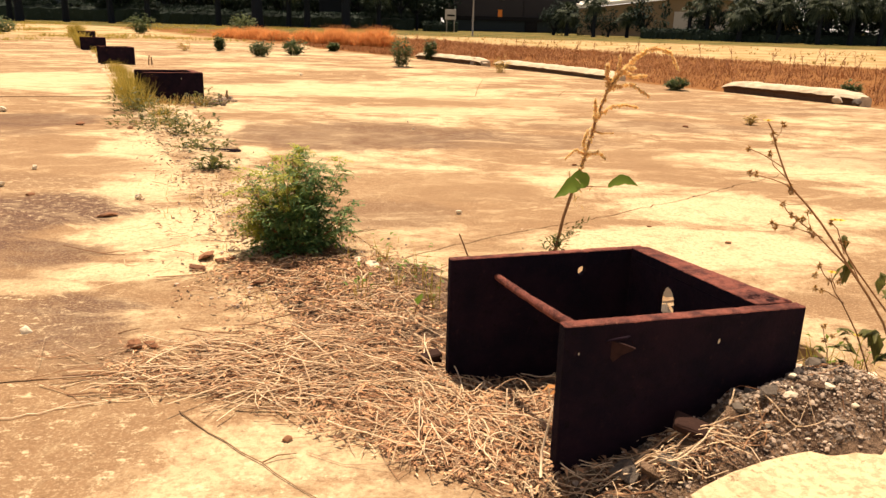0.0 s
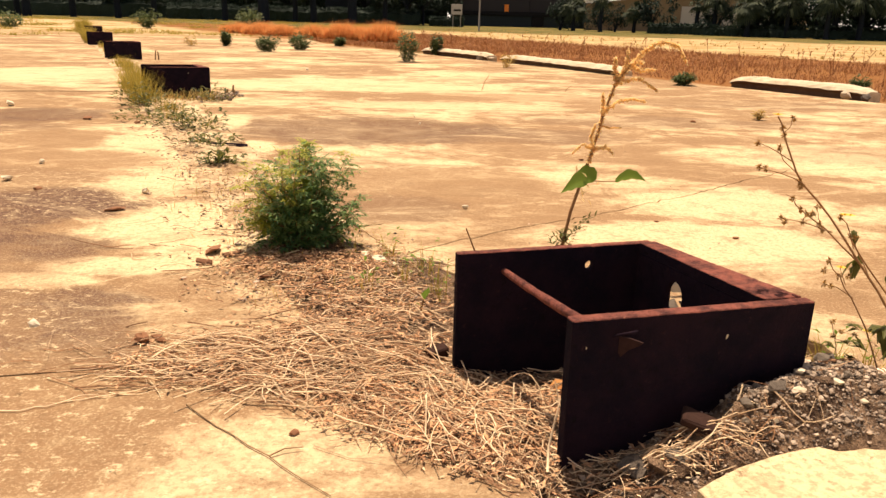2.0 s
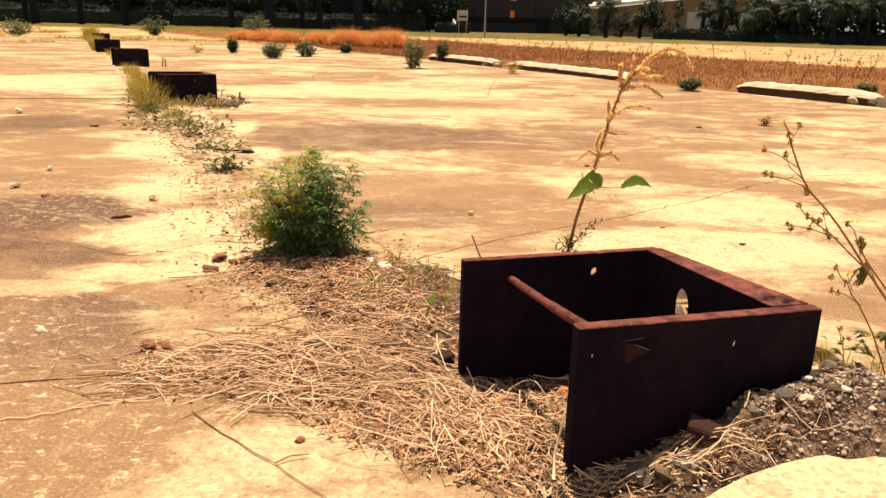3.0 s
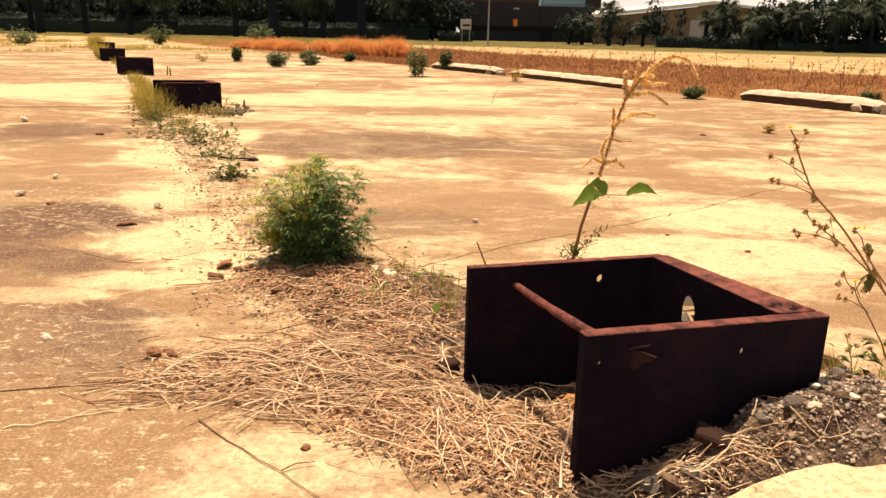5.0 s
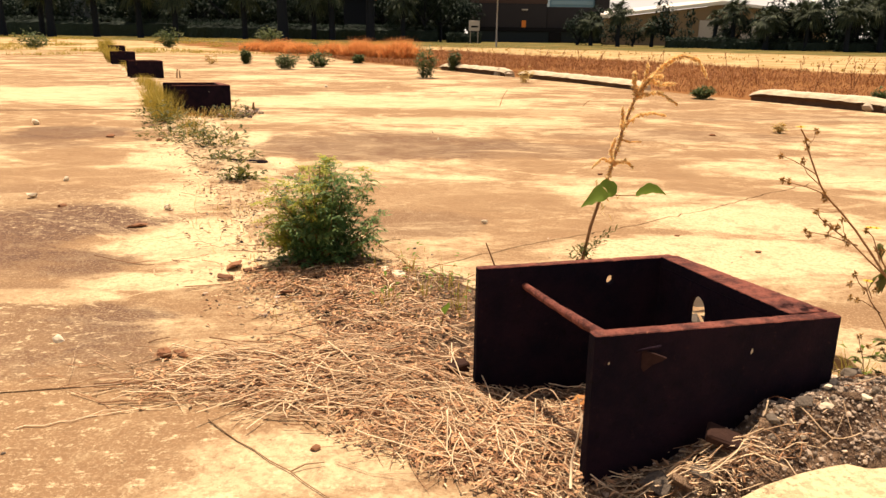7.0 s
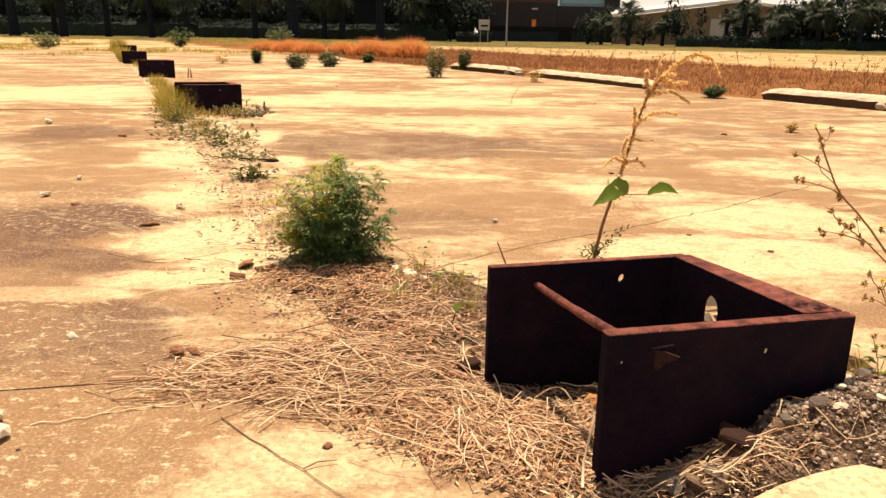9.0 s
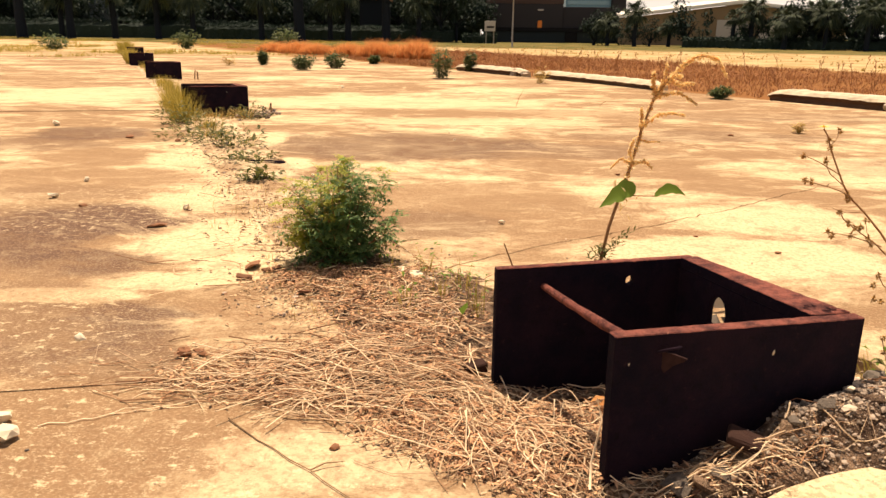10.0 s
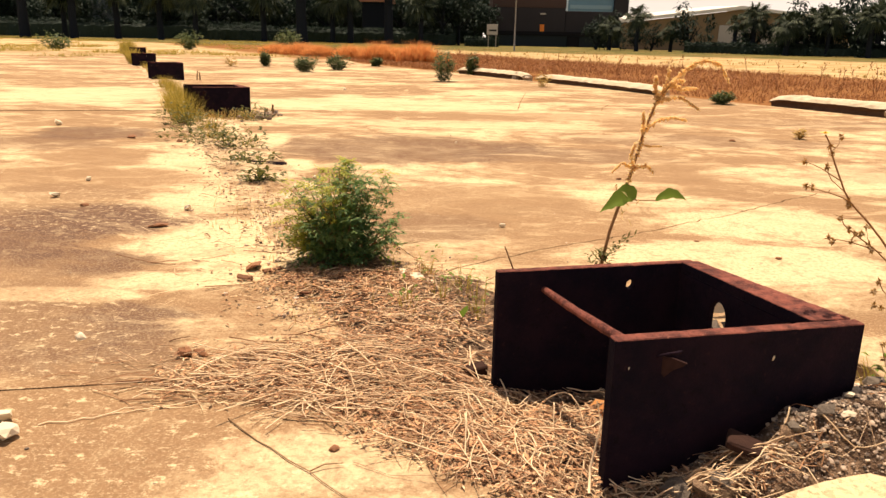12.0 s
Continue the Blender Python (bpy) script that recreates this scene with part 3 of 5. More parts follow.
def build_frame():
    ox, oy = FRAME_AT
    A, B, C, D = [(x - ox, y - oy) for x, y in ((0.14, 1.94), (0.3565, 1.45), (0.9335, 1.579), (0.70, 2.075))]
    H = 0.331
    thing = base("steel_box", ox, oy, 0, "rusted open-sided steel plate box set in the slab joint", "steel box", "steel boxes in the joint")
    inb = Vector((-0.22, 0.975, 0)) * 0.033
    lit_tops(part("side_plate", plate(B, C, inb, -0.08, H), M_RUST, thing))
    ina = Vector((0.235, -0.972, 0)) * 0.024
    lit_tops(part("side_plate", plate(A, D, ina, -0.08, H - .002, (0.385, 0.272, 0.0125, 0.0135, False)), M_RUST, thing))
    v = (Vector(C) - Vector(D)).normalized()
    D2, C2 = Vector(D) + v * 0.028, Vector(C) - v * 0.036
    inw = Vector((-0.977, -0.215, 0))
    Di, Ci = D2 + inw.to_2d() * 0.05, C2 + inw.to_2d() * 0.098
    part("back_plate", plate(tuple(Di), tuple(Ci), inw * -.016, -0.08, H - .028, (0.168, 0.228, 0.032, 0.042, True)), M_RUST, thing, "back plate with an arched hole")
    lit_tops(part("top_flange", plate(tuple(D2), tuple(C2), inw * .07, H - .028, H + .002, None, (0.05, 0.098)), M_RUST, thing, "broad rusted top flange, upper face coloured redder and brighter as if sunlit"))
    hp = Heap()
    a, b = Vector((0.272 - ox, 1.957 - oy, 0.272)), Vector((0.405 - ox, 1.487 - oy, 0.305))
    rng = random.Random(5)
    n = 14
    hp.tube([a.lerp(b, i / n) + Vector((0, 0, -.004 * math.sin(math.pi * i / n))) for i in range(n + 1)], [0.0088 + .0034 * i / n + rng.uniform(-.0009, .0009) for i in range(n + 1)], 10)
    # the rod takes the brighter rust of the lit tops
    hp.done("rod", M_LIT_RUST, thing, "round rusted cross rod", True)
    # bent lug, a hook of rod over it, and pale flecks on the outer face
    u, out = Vector((0.976, 0.219, 0)), Vector((0.219, -0.976, 0))
    o = Vector((B[0], B[1], 0)) + u * 0.108
    bm = bmesh.new()
    tab = ((0.0, 0.001, 0.29), (0.016, 0.014, 0.289), (0.042, 0.028, 0.281), (0.036, 0.024, 0.274), (0.02, 0.013, 0.262), (0.005, 0.004, 0.243), (0.0, 0.001, 0.252))
    rings = [[bm.verts.new(o + u * (p + ds) + out * (q + dq) + Vector((0, 0, z))) for p, q, z in tab] for ds, dq in ((0, 0), (0.003, -0.006))]
    bm.faces.new(rings[0])
    bm.faces.new(rings[1][::-1])
    for k in range(7):
        bm.faces.new((rings[0][k], rings[0][(k + 1) % 7], rings[1][(k + 1) % 7], rings[1][k]))
    part("lug", bm, M_LUG, thing, "small bent steel lug")
    hp = Heap()
    hp.tube([o + u * p + out * q + Vector((0, 0, z)) for p, q, z in ((-.012, -.002, .288), (-.009, .012, .297), (.002, .022, .304), (.018, .026, .307), (.03, .02, .306))], [.0035] * 5, 6)
    hp.done("hook", M_RUST, thing, "rusted hook of thin rod", True)
    rng = random.Random(12)
    # a small pale chip laid on the plate for each pale spot
    for along, z, r in ((0.372, 0.266, 0.0055), (0.034, 0.268, 0.003)):
        hp = Heap()
        p = Vector((B[0], B[1], 0)) + u * along + out * .0005 + Vector((0, 0, z))
        ringp = [p + u * r * .6 * math.cos(w) * rng.uniform(.8, 1.1) + Vector((0, 0, r * math.sin(w) + r * .5 * math.cos(w))) for w in [i * math.pi / 4 for i in range(8)]]
        hp.add(ringp + [p + out * .002], [(i, (i + 1) % 8, 8) for i in range(8)])
        hp.done("pale_fleck", M_STONE, thing, "small pale fleck on the outer face")
    return thing


steel = build_frame()
for x, y, turn, wide in ((-2.66, 8.95, 3, 1.06), (-5.62, 15.6, 1, 1.05), (-8.36, 21.6, 0, 1.03), (-11.5, 29.2, -3, 1.0)):
    copy_thing(steel, pose(x, y, 0, 0, 0, turn)).scale = (wide, 1, 1)

# ---------- loose earth, straw, rubble ----------


def build_mound():
    xs, ys = np.arange(-1.0, 1.75, 0.025), np.arange(1.15, 3.9, 0.025)
    v = [(x, y, mound(x, y)) for y in ys for x in xs]
    n = len(xs)
    f = [(j * n + i, j * n + i + 1, (j + 1) * n + i + 1, (j + 1) * n + i) for j in range(len(ys) - 1) for i in range(n - 1)]
    ob = link_mesh("loose_earth", v, f, M_SOIL, smooth=True)
    tagged(ob, "loose dry earth and grit heaped round the frame", "earth", kind="stuff")


def build_joint():
    """Sand and earth that fill the joint beyond the heap, lapping over the slab edges."""
    ys = np.concatenate([np.arange(2.9, 10, 0.05), np.arange(10, 34, 0.2)])
    us = np.arange(-0.42, 0.43, 0.04)
    v = []
    for y in ys:
        for u in us:
            x = strip_mid(y) + u
            z = 0.012 - 0.17 * u * u - max(0.0, 3.5 - y) * .03 + 0.016 * noise.noise((x * 5, y * 5, 2.2)) + 0.007 * noise.noise((x * 17, y * 17, 5.2))
            v.append((x, y, z))
    n = len(us)
    f = [(j * n + i, j * n + i + 1, (j + 1) * n + i + 1, (j + 1) * n + i) for j in range(len(ys) - 1) for i in range(n - 1)]
    tagged(link_mesh("joint_sand", v, f, M_SAND, smooth=True), "pale sand and crumbs filling the slab joint", "sand", kind="stuff")


def lie_on(x, y):
    """Top of slab or earth at x, y; before and inside the steel box the joint lies open below the slab."""
    if y < 1.45:
        edge = .34 - (y - 1.1) * .286
    elif y < 1.75:
        edge = .24 - (y - 1.45) * .733
    else:
        edge = max(.02 - (y - 1.75) * 1.15, left_x(y))
    if x > edge + .015 and y < 2.3 and x < 1.0 and mound(x, y) < 0:
        return mound(x, y)
    return max(0.0, mound(x, y))


def build_straw():
    rng = random.Random(11)

    def stem(hp, x, y, ang, length, r, lift, n=4, sides=4, end=0.55):
        """A bent stem lying at x, y; it may rise a little towards one end."""
        c, s = math.cos(ang), math.sin(ang)
        bend = rng.gauss(0, .08) * length
        rise = rng.uniform(-.06, .06) * length
        pts = []
        for i in range(n):
            t = i / (n - 1) - .5
            k = bend * (1 - (2 * t) ** 2) + rng.gauss(0, .012) * length
            px, py = x + c * t * length - s * k, y + s * t * length + c * k
            pts.append((px, py, lie_on(px, py) + lift + r + max(-lift, rise * t * 2) + rng.uniform(0, .006)))
        hp.tube(pts, [r * (1 - (1 - end) * i / (n - 1)) for i in range(n)], sides, False)

    brown = Heap()

    def clear(x, y):
        edge = 1.74 if x < -.4 else 1.74 - .62 * (x + .4)
        return 0.5 < x < 0.93 and 1.5 < y < 2.02 or (x > 0.55 and y < 1.33 + .32 * (x - .57)) or y < max(1.25, edge + rng.gauss(0, .025))
    # (count, centre, spread, mean angle, angle spread)
    beds = [(1000, (-0.33, 1.95), (0.24, 0.10), 8, 32), (420, (-0.08, 1.82), (0.2, 0.15), -12, 32), (900, (0.16, 1.62), (0.16, 0.15), -50, 55),
            (420, (-0.1, 2.3), (0.18, 0.18), 12, 45), (480, (-0.28, 2.75), (0.2, 0.13), 20, 60), (320, (0.38, 1.72), (0.13, 0.14), -20, 50),
            (150, (0.68, 1.39), (0.13, 0.035), -10, 35), (120, (0.24, 1.42), (0.18, 0.05), -65, 35), (70, (-0.66, 1.87), (0.1, 0.06), 10, 25),
            (110, (1.15, 1.8), (0.16, 0.14), 0, 70), (90, (-0.85, 3.6), (0.22, 0.5), 30, 70)]
    hp = Heap()
    for n, (cx, cy), (sx, sy), mean, spread in beds:
        for _ in range(n):
            x, y = rng.gauss(cx, sx), rng.gauss(cy, sy)
            if clear(x, y):
                continue
            length = rng.choice((0.03, 0.05, 0.07, 0.1, 0.15, 0.22)) * rng.uniform(.7, 1.3)
            if 0.1 < x < 0.95 and 1.35 < y < 2.15:
                length = min(length, 0.12)
            dull = rng.random() < .52
            stem(brown if dull else hp, x, y, radians(rng.gauss(mean, spread)), length, rng.choice((.0007, .0009, .0012, .0015, .002)), rng.uniform(0, .01 if dull else .018))
    for _ in range(2600):
        (cx, cy), (sx, sy) = rng.choice([(b[1], b[2]) for b in beds[:8]])
        x, y = rng.gauss(cx, sx), rng.gauss(cy, sy)
        if clear(x, y):
            continue
        a = rng.uniform(0, 6.28)
        hp.leaf((x, y, lie_on(x, y) + .002 + rng.uniform(0, .014)), (math.cos(a), math.sin(a), rng.uniform(-.15, .3)), rng.uniform(.008, .035), rng.uniform(.0018, .005), .1, .05)
    tagged(hp.done("straw", M_STRAW), "bleached dry straw and dead stems matted over the earth", "straw", kind="stuff")
    tagged(brown.done("brown_straw", M_DULL_STRAW), "rotting brown stems in the matted straw", "straw", kind="stuff")
    # the longer stalks that lie on top
    pile = base("straw_pile", 0, 0, 0, "long bleached dry stalks lying loosely over the matted straw", "straw pile")
    for n, (cx, cy), (sx, sy), mean, spread, lo, hi in ((95, (-0.33, 1.94), (0.22, 0.09), 3, 30, .1, .3), (75, (0.15, 1.6), (0.16, 0.13), -58, 32, .1, .22), (35, (-0.05, 1.85), (0.16, 0.12), -20, 30, .14, .3),
                                                      (30, (-0.08, 2.3), (0.14, 0.16), 15, 40, .1, .24), (20, (-0.25, 2.7), (0.18, 0.12), 25, 50, .08, .18), (14, (0.66, 1.4), (0.1, 0.025), -12, 28, .08, .18), (9, (0.4, 1.7), (0.1, 0.1), -20, 40, .08, .14)):
        for _ in range(n):
            x, y = rng.gauss(cx, sx), rng.gauss(cy, sy)
            if clear(x, y) or y < 1.3:
                continue
            length = rng.uniform(lo, hi)
            ang = radians(rng.gauss(mean, spread))
            if .12 < x < .95 and 1.4 < y + abs(math.sin(ang)) * length * .5 < 2.1 and x > .2:
                length = min(length, .14)
            one = Heap()
            stem(one, x, y, ang, length, rng.uniform(.0012, .0023), rng.uniform(.01, .03), 7, 5, .5)
            one.done("stalk", M_STALK, pile, smooth=True)
    # arching stalks that stand out of the straw before the open side and lean on the plates
    for _ in range(11):
        x, y = rng.gauss(.2, .09), rng.gauss(1.66, .14)
        if y < 1.36:
            continue
        a, length, top = radians(rng.gauss(60, 45)), rng.uniform(.1, .2), rng.uniform(.03, .09)
        one = Heap()
        pts = [(x + math.cos(a) * length * (t - .5), y + math.sin(a) * length * (t - .5), lie_on(x, y) + .008 + top * math.sin(math.pi * t ** .8) * (1 - .3 * t)) for t in [i / 7 for i in range(8)]]
        one.tube(pts, [rng.uniform(.0011, .002)] * 8, 5)
        one.done("stalk", M_STALK, pile, smooth=True)
    one = Heap()
    one.tube([(.315, 1.40, .01), (.318, 1.42, .06), (.33, 1.432, .11), (.338, 1.44, .15), (.33, 1.46, .19)], [.0028, .0026, .0024, .002, .0016], 6)
    one.done("stalk", M_STALK, pile, smooth=True)
    # shredded leaf litter between the stems
    hp = Heap()
    for _ in range(8200):
        cx, cy, sx, sy = rng.choice(((-0.33, 1.95, .25, .1), (-0.3, 2.75, .19, .16), (-0.45, 2.82, .12, .07), (0.12, 1.65, .2, .16), (0.15, 1.6, .16, .14), (-0.12, 2.35, .17, .17)))
        x, y = rng.gauss(cx, sx), rng.gauss(cy, sy)
        if clear(x, y) or x < -.8:
            continue
        a = rng.uniform(0, 6.28)
        hp.leaf((x, y, lie_on(x, y) + .003 + rng.uniform(0, .018)), (math.cos(a), math.sin(a), rng.uniform(-.1, .4)), rng.uniform(.01, .034), rng.uniform(.004, .011))
    tagged(hp.done("leaf_litter", M_LITTER), "brown crumbled leaf litter under the straw", "leaf litter", kind="stuff")


def build_rubble():
    rng = random.Random(21)
    hp = Heap()
    for _ in range(9500):
        x, y = rng.gauss(0.95, 0.28), rng.gauss(1.5, 0.15)
        if y < 1.27 + .3 * (x - .57) and x > .5 and rng.random() < .96:
            continue
        if y > 1.5 + .22 * (x - .53) and 0.3 < x < 0.94:
            continue
        r = rng.choice((.0014, .0018, .002, .0022, .0025, .003, .004, .0065)) * rng.uniform(.7, 1.3)
        hp.rock(rng, (x, y, lie_on(x, y) + r * .3), r)
    ob = hp.done("rubble", M_RUBBLE)
    tagged(ob, "grey broken concrete rubble heaped beside the frame", "rubble", kind="stuff")
    shapes = []
    for i in range(7):
        one = Heap()
        one.rock(random.Random(700 + i), (0, 0, 0), 1.0, .8)
        bm = bmesh.new()
        vs = [bm.verts.new(v) for v in one.v]
        for f in one.f:
            bm.faces.new([vs[j] for j in f])
        bmesh.ops.subdivide_edges(bm, edges=bm.edges[:], cuts=1, use_grid_fill=True)
        for v in bm.verts:
            v.co *= 1 + .2 * noise.noise(v.co * 1.6 + Vector((i * 3, 0, 0)))
        me = bpy.data.meshes.new("rubble_stone")
        bm.to_mesh(me)
        bm.free()
        me.materials.append(M_LUMP)
        shapes.append(me)
    for i in range(64):
        x = rng.uniform(.66, 1.28)
        y = 1.36 + .33 * (x - .57) + abs(rng.gauss(0, .09))
        if y > 1.475 + .22 * (x - .36) and x < .95:
            continue
        r = rng.choice((.004, .005, .006, .008, .011)) * rng.uniform(.8, 1.25)
        ob = new("rubble_stone", shapes[i % 7])
        ob.matrix_world = pose(x, y, lie_on(x, y) + r * .35, rng.uniform(-25, 25), rng.uniform(-25, 25), rng.uniform(0, 360)) @ Matrix.Diagonal((r, r * rng.uniform(.7, 1), r, 1))
        tagged(ob, "angular lump of broken concrete in the rubble heap", "stone", "lumps in the rubble")
    # larger pieces: a crusted dark lump, a brick fragment, stones behind the back plate and at the broken kerb
    for x, y, r, kx, ky, kz, zz in ((0.505, 1.405, .045, 1.2, .8, .75, 0), (0.585, 1.395, .03, 1.1, .9, .7, 0), (0.82, 1.475, .03, 1.3, .8, .8, 0), (0.75, 1.46, .022, 1, 1, .8, 0), (1.06, 1.72, .035, 1.2, .8, .7, 0),
                                    (0.87, 2.3, .075, 1.2, .8, .85, 0), (0.97, 2.36, .05, 1, 1, .7, 0), (0.80, 2.24, .06, 1.2, 1, .8, 0),
                                    (1.72, 18.75, .13, 1.3, .8, .8, 0), (1.9, 18.5, .1, 1, 1, .8, 0), (6.0, 10.45, .12, 1.4, .8, .8, 0), (6.18, 10.3, .09, 1, 1, .8, 0), (6.28, 10.6, .12, 1, 1, .9, 0)):
        i += 1
        dark = y < 1.42 or 2.2 < y < 2.4 or x == 0.82
        ob = new("rubble_stone", shapes[i % 7].copy() if dark else shapes[i % 7])
        if dark:
            ob.data.materials[0] = M_CRUST
        ob.matrix_world = pose(x, y, lie_on(x, y) * (y < 3) + r * kz * .45, 0, 0, rng.uniform(0, 360)) @ Matrix.Diagonal((r * kx, r * ky, r * kz, 1))
        tagged(ob, "rough crusted lump of broken concrete", "stone", "lumps in the rubble")
    bm = box_bm(-.038, -.024, -.012, .038, .024, .012, .004)
    for v in bm.verts:
        v.co += Vector((noise.noise(v.co * 40), noise.noise(v.co * 40 + Vector((3, 0, 0))), noise.noise(v.co * 40 + Vector((0, 3, 0))))) * .006
    ob = part("brick_fragment", bm, M_BRICK)
    ob.matrix_world = pose(.645, 1.445, lie_on(.645, 1.445) + .016, 10, 14, -22)
    tagged(ob, "dark brown broken brick fragment in the rubble", "brick fragment")
    hp = Heap()
    for _ in range(1500):
        y = 2.4 + rng.random() ** 1.6 * 7
        x = strip_mid(y) + rng.gauss(-.08, .22 if y < 4.6 else .16)
        r = rng.choice((.003, .004, .006, .009)) * rng.uniform(.7, 1.4)
        hp.rock(rng, (x, y, lie_on(x, y) + r * .3 if y < 3.85 else r * .3 - (.0 if abs(x - strip_mid(y)) > .1 else .04)), r, .6)
    for _ in range(260):
        x, y = rng.uniform(-3, 4.5), rng.uniform(1.4, 10)
        r = rng.uniform(.002, .006)
        hp.rock(rng, (x, y, r * .3), r, .6)
    ob = hp.done("gravel", M_RUBBLE)
    tagged(ob, "scattered grit and gravel along the joint", "gravel", kind="stuff")


def lone_stone(x, y, r, seed, z=0.0, flat=.75, material=None, label="pale weathered stone lying loose on the slab"):
    rng = random.Random(seed)
    hp = Heap()
    hp.rock(rng, (0, 0, 0), r, flat)
    bm = bmesh.new()
    vs = [bm.verts.new(v) for v in hp.v]
    for f in hp.f:
        bm.faces.new([vs[i] for i in f])
    bmesh.ops.subdivide_edges(bm, edges=bm.edges[:], cuts=1, use_grid_fill=True)
    for v in bm.verts:
        v.co *= 1 + .22 * noise.noise(v.co * 60 + Vector((seed, 0, 0)))
    zmin = min(v.co.z for v in bm.verts)
    ob = part("stone", bm, material or M_STONE)
    ob.location = (x, y, z - zmin - .002)
    tagged(ob, label, "stone", "loose stones")


def build_stones():
    for i, (x, y, r) in enumerate(((-1.11, 2.19, .017), (-2.21, 4.24, .026), (-1.37, 3.99, .022), (0.3, 3.75, .013), (-1.06, 1.67, .022), (-1.01, 1.585, .024),
                                   (-3.85, 7.63, .03), (-1.77, 13.53, .025), (-0.86, 5.0, .015), (0.1, 6.9, .01), (0.05, 7.4, .011), (-2.25, 4.75, .018), (-0.9, 4.3, .015))):
        lone_stone(x, y, r * 1.25, 30 + i)
    for i, (x, y, r) in enumerate(((-1.95, 4.04, .026), (1.49, 3.26, .016), (1.21, 3.54, .012), (-2.78, 6.79, .045), (1.2, 5.2, .02), (2.78, 7.44, .03), (-0.24, 1.57, .017), (-2.3, 6.6, .03))):
        lone_stone(x, y, r, 60 + i, 0, .5, M_BARK, "dark brown clod lying on the slab")
    for i, (x, y, r, flat) in enumerate(((-0.77, 2.96, .05, .2), (-1.39, 3.61, .045, .2), (-0.75, 2.07, .024, .6), (-0.72, 2.1, .02, .6), (-0.70, 2.08, .016, .7))):
        lone_stone(x, y, r, 90 + i, 0, flat, M_BARK, "dark brown broken chip lying on the slab")
    for i, (x, y, r) in enumerate(((1.02, 1.74, .024), (0.97, 1.50, .012), (1.12, 1.58, .014), (0.80, 1.42, .013), (0.9, 1.53, .014), (0.70, 1.41, .011), (1.2, 1.68, .018), (1.02, 1.47, .011), (0.86, 1.46, .016))):
        lone_stone(x, y, r, 120 + i, lie_on(x, y), .7, None, "pale lump of broken concrete in the rubble")
    lone_stone(.905, 2.37, .038, 165, .07, .9, None, "white stone on the rubble behind the back plate")
    for i, (x, y, r) in enumerate(((-.22, 2.98, .02), (-.16, 2.9, .026), (-.1, 2.8, .03), (-.05, 2.76, .022), (-.3, 2.66, .02), (-.27, 2.9, .016), (-.02, 2.7, .018))):
        lone_stone(x, y, r, 170 + i, lie_on(x, y), .45, None, "pale flake of concrete in the litter")
    for i, (x, y, r) in enumerate(((0.54, 1.37, .034), (0.585, 1.36, .028), (0.70, 1.44, .026), (0.74, 1.45, .03), (0.93, 1.50, .022), (1.0, 1.53, .02), (1.06, 1.5, .018), (1.09, 1.72, .03))):
        lone_stone(x, y, r, 140 + i, lie_on(x, y) - .008, .6, M_SOIL, "dark lump of earth beside the rusted plate")


def build_twigs():
    rng = random.Random(17)
    lines = [((-0.52, 1.69), (-0.34, 1.52), (-0.14, 1.33)), ((-0.97, 1.645), (-0.85, 1.69), (-0.72, 1.74)), 
             ((-0.85, 3.3), (-0.65, 3.27), (-0.42, 3.3)), ((-0.42, 3.3), (-0.2, 3.36), (-0.1, 3.42)), ((-0.7, 2.85), (-0.5, 2.92), (-0.3, 2.95)), ((-0.74, 2.0), (-0.68, 1.9), (-0.6, 1.8))]
    for line in lines:
        a, m, b = [Vector((*p, 0)) for p in line]
        pts = []
        for i in range(9):
            t = i / 8
            p = a * (1 - t) ** 2 + m * 2 * t * (1 - t) + b * t * t
            p.x += rng.uniform(-.008, .008)
            p.y += rng.uniform(-.008, .008)
            p.z = lie_on(p.x, p.y) + .003 + rng.uniform(0, .002)
            pts.append(p)
        hp = Heap()
        hp.tube(pts, [.0018 - .0001 * i for i in range(9)], 6)
        q = pts[5]
        hp.tube([q, q + Vector((.03, .02, .006)), q + Vector((.07, .03, .004))], [.002, .0016, .001], 5)
        tagged(hp.done("twig", M_STALK if line[0][0] < -.95 else M_TWIG, smooth=True), "dry thin twig lying over slab and straw", "twig", "fallen twigs")
    # bark chips near the bush
    for i in range(14):
        x, y = rng.gauss(-.5, .16), rng.gauss(2.85, .12)
        bm = box_bm(-.5, -.5, -.5, .5, .5, .5)
        bmesh.ops.subdivide_edges(bm, edges=bm.edges[:], cuts=2, use_grid_fill=True)
        for v in bm.verts:
            v.co += Vector((noise.noise(v.co * 3 + Vector((i, 0, 0))), noise.noise(v.co * 3 + Vector((0, i, 0))), v.co.x ** 2 * 2)) * .25
        bmesh.ops.transform(bm, verts=bm.verts, matrix=Matrix.Diagonal((rng.uniform(.04, .1), rng.uniform(.015, .035), .008, 1)))
        ob = part("bark_chip", bm, M_BARK)
        ob.matrix_world = pose(x, y, lie_on(x, y) + .012, rng.uniform(-12, 12), rng.uniform(-12, 12), rng.uniform(-30, 50))
        tagged(ob, "dark curled bark chip on the litter", "bark chip", "bark chips")


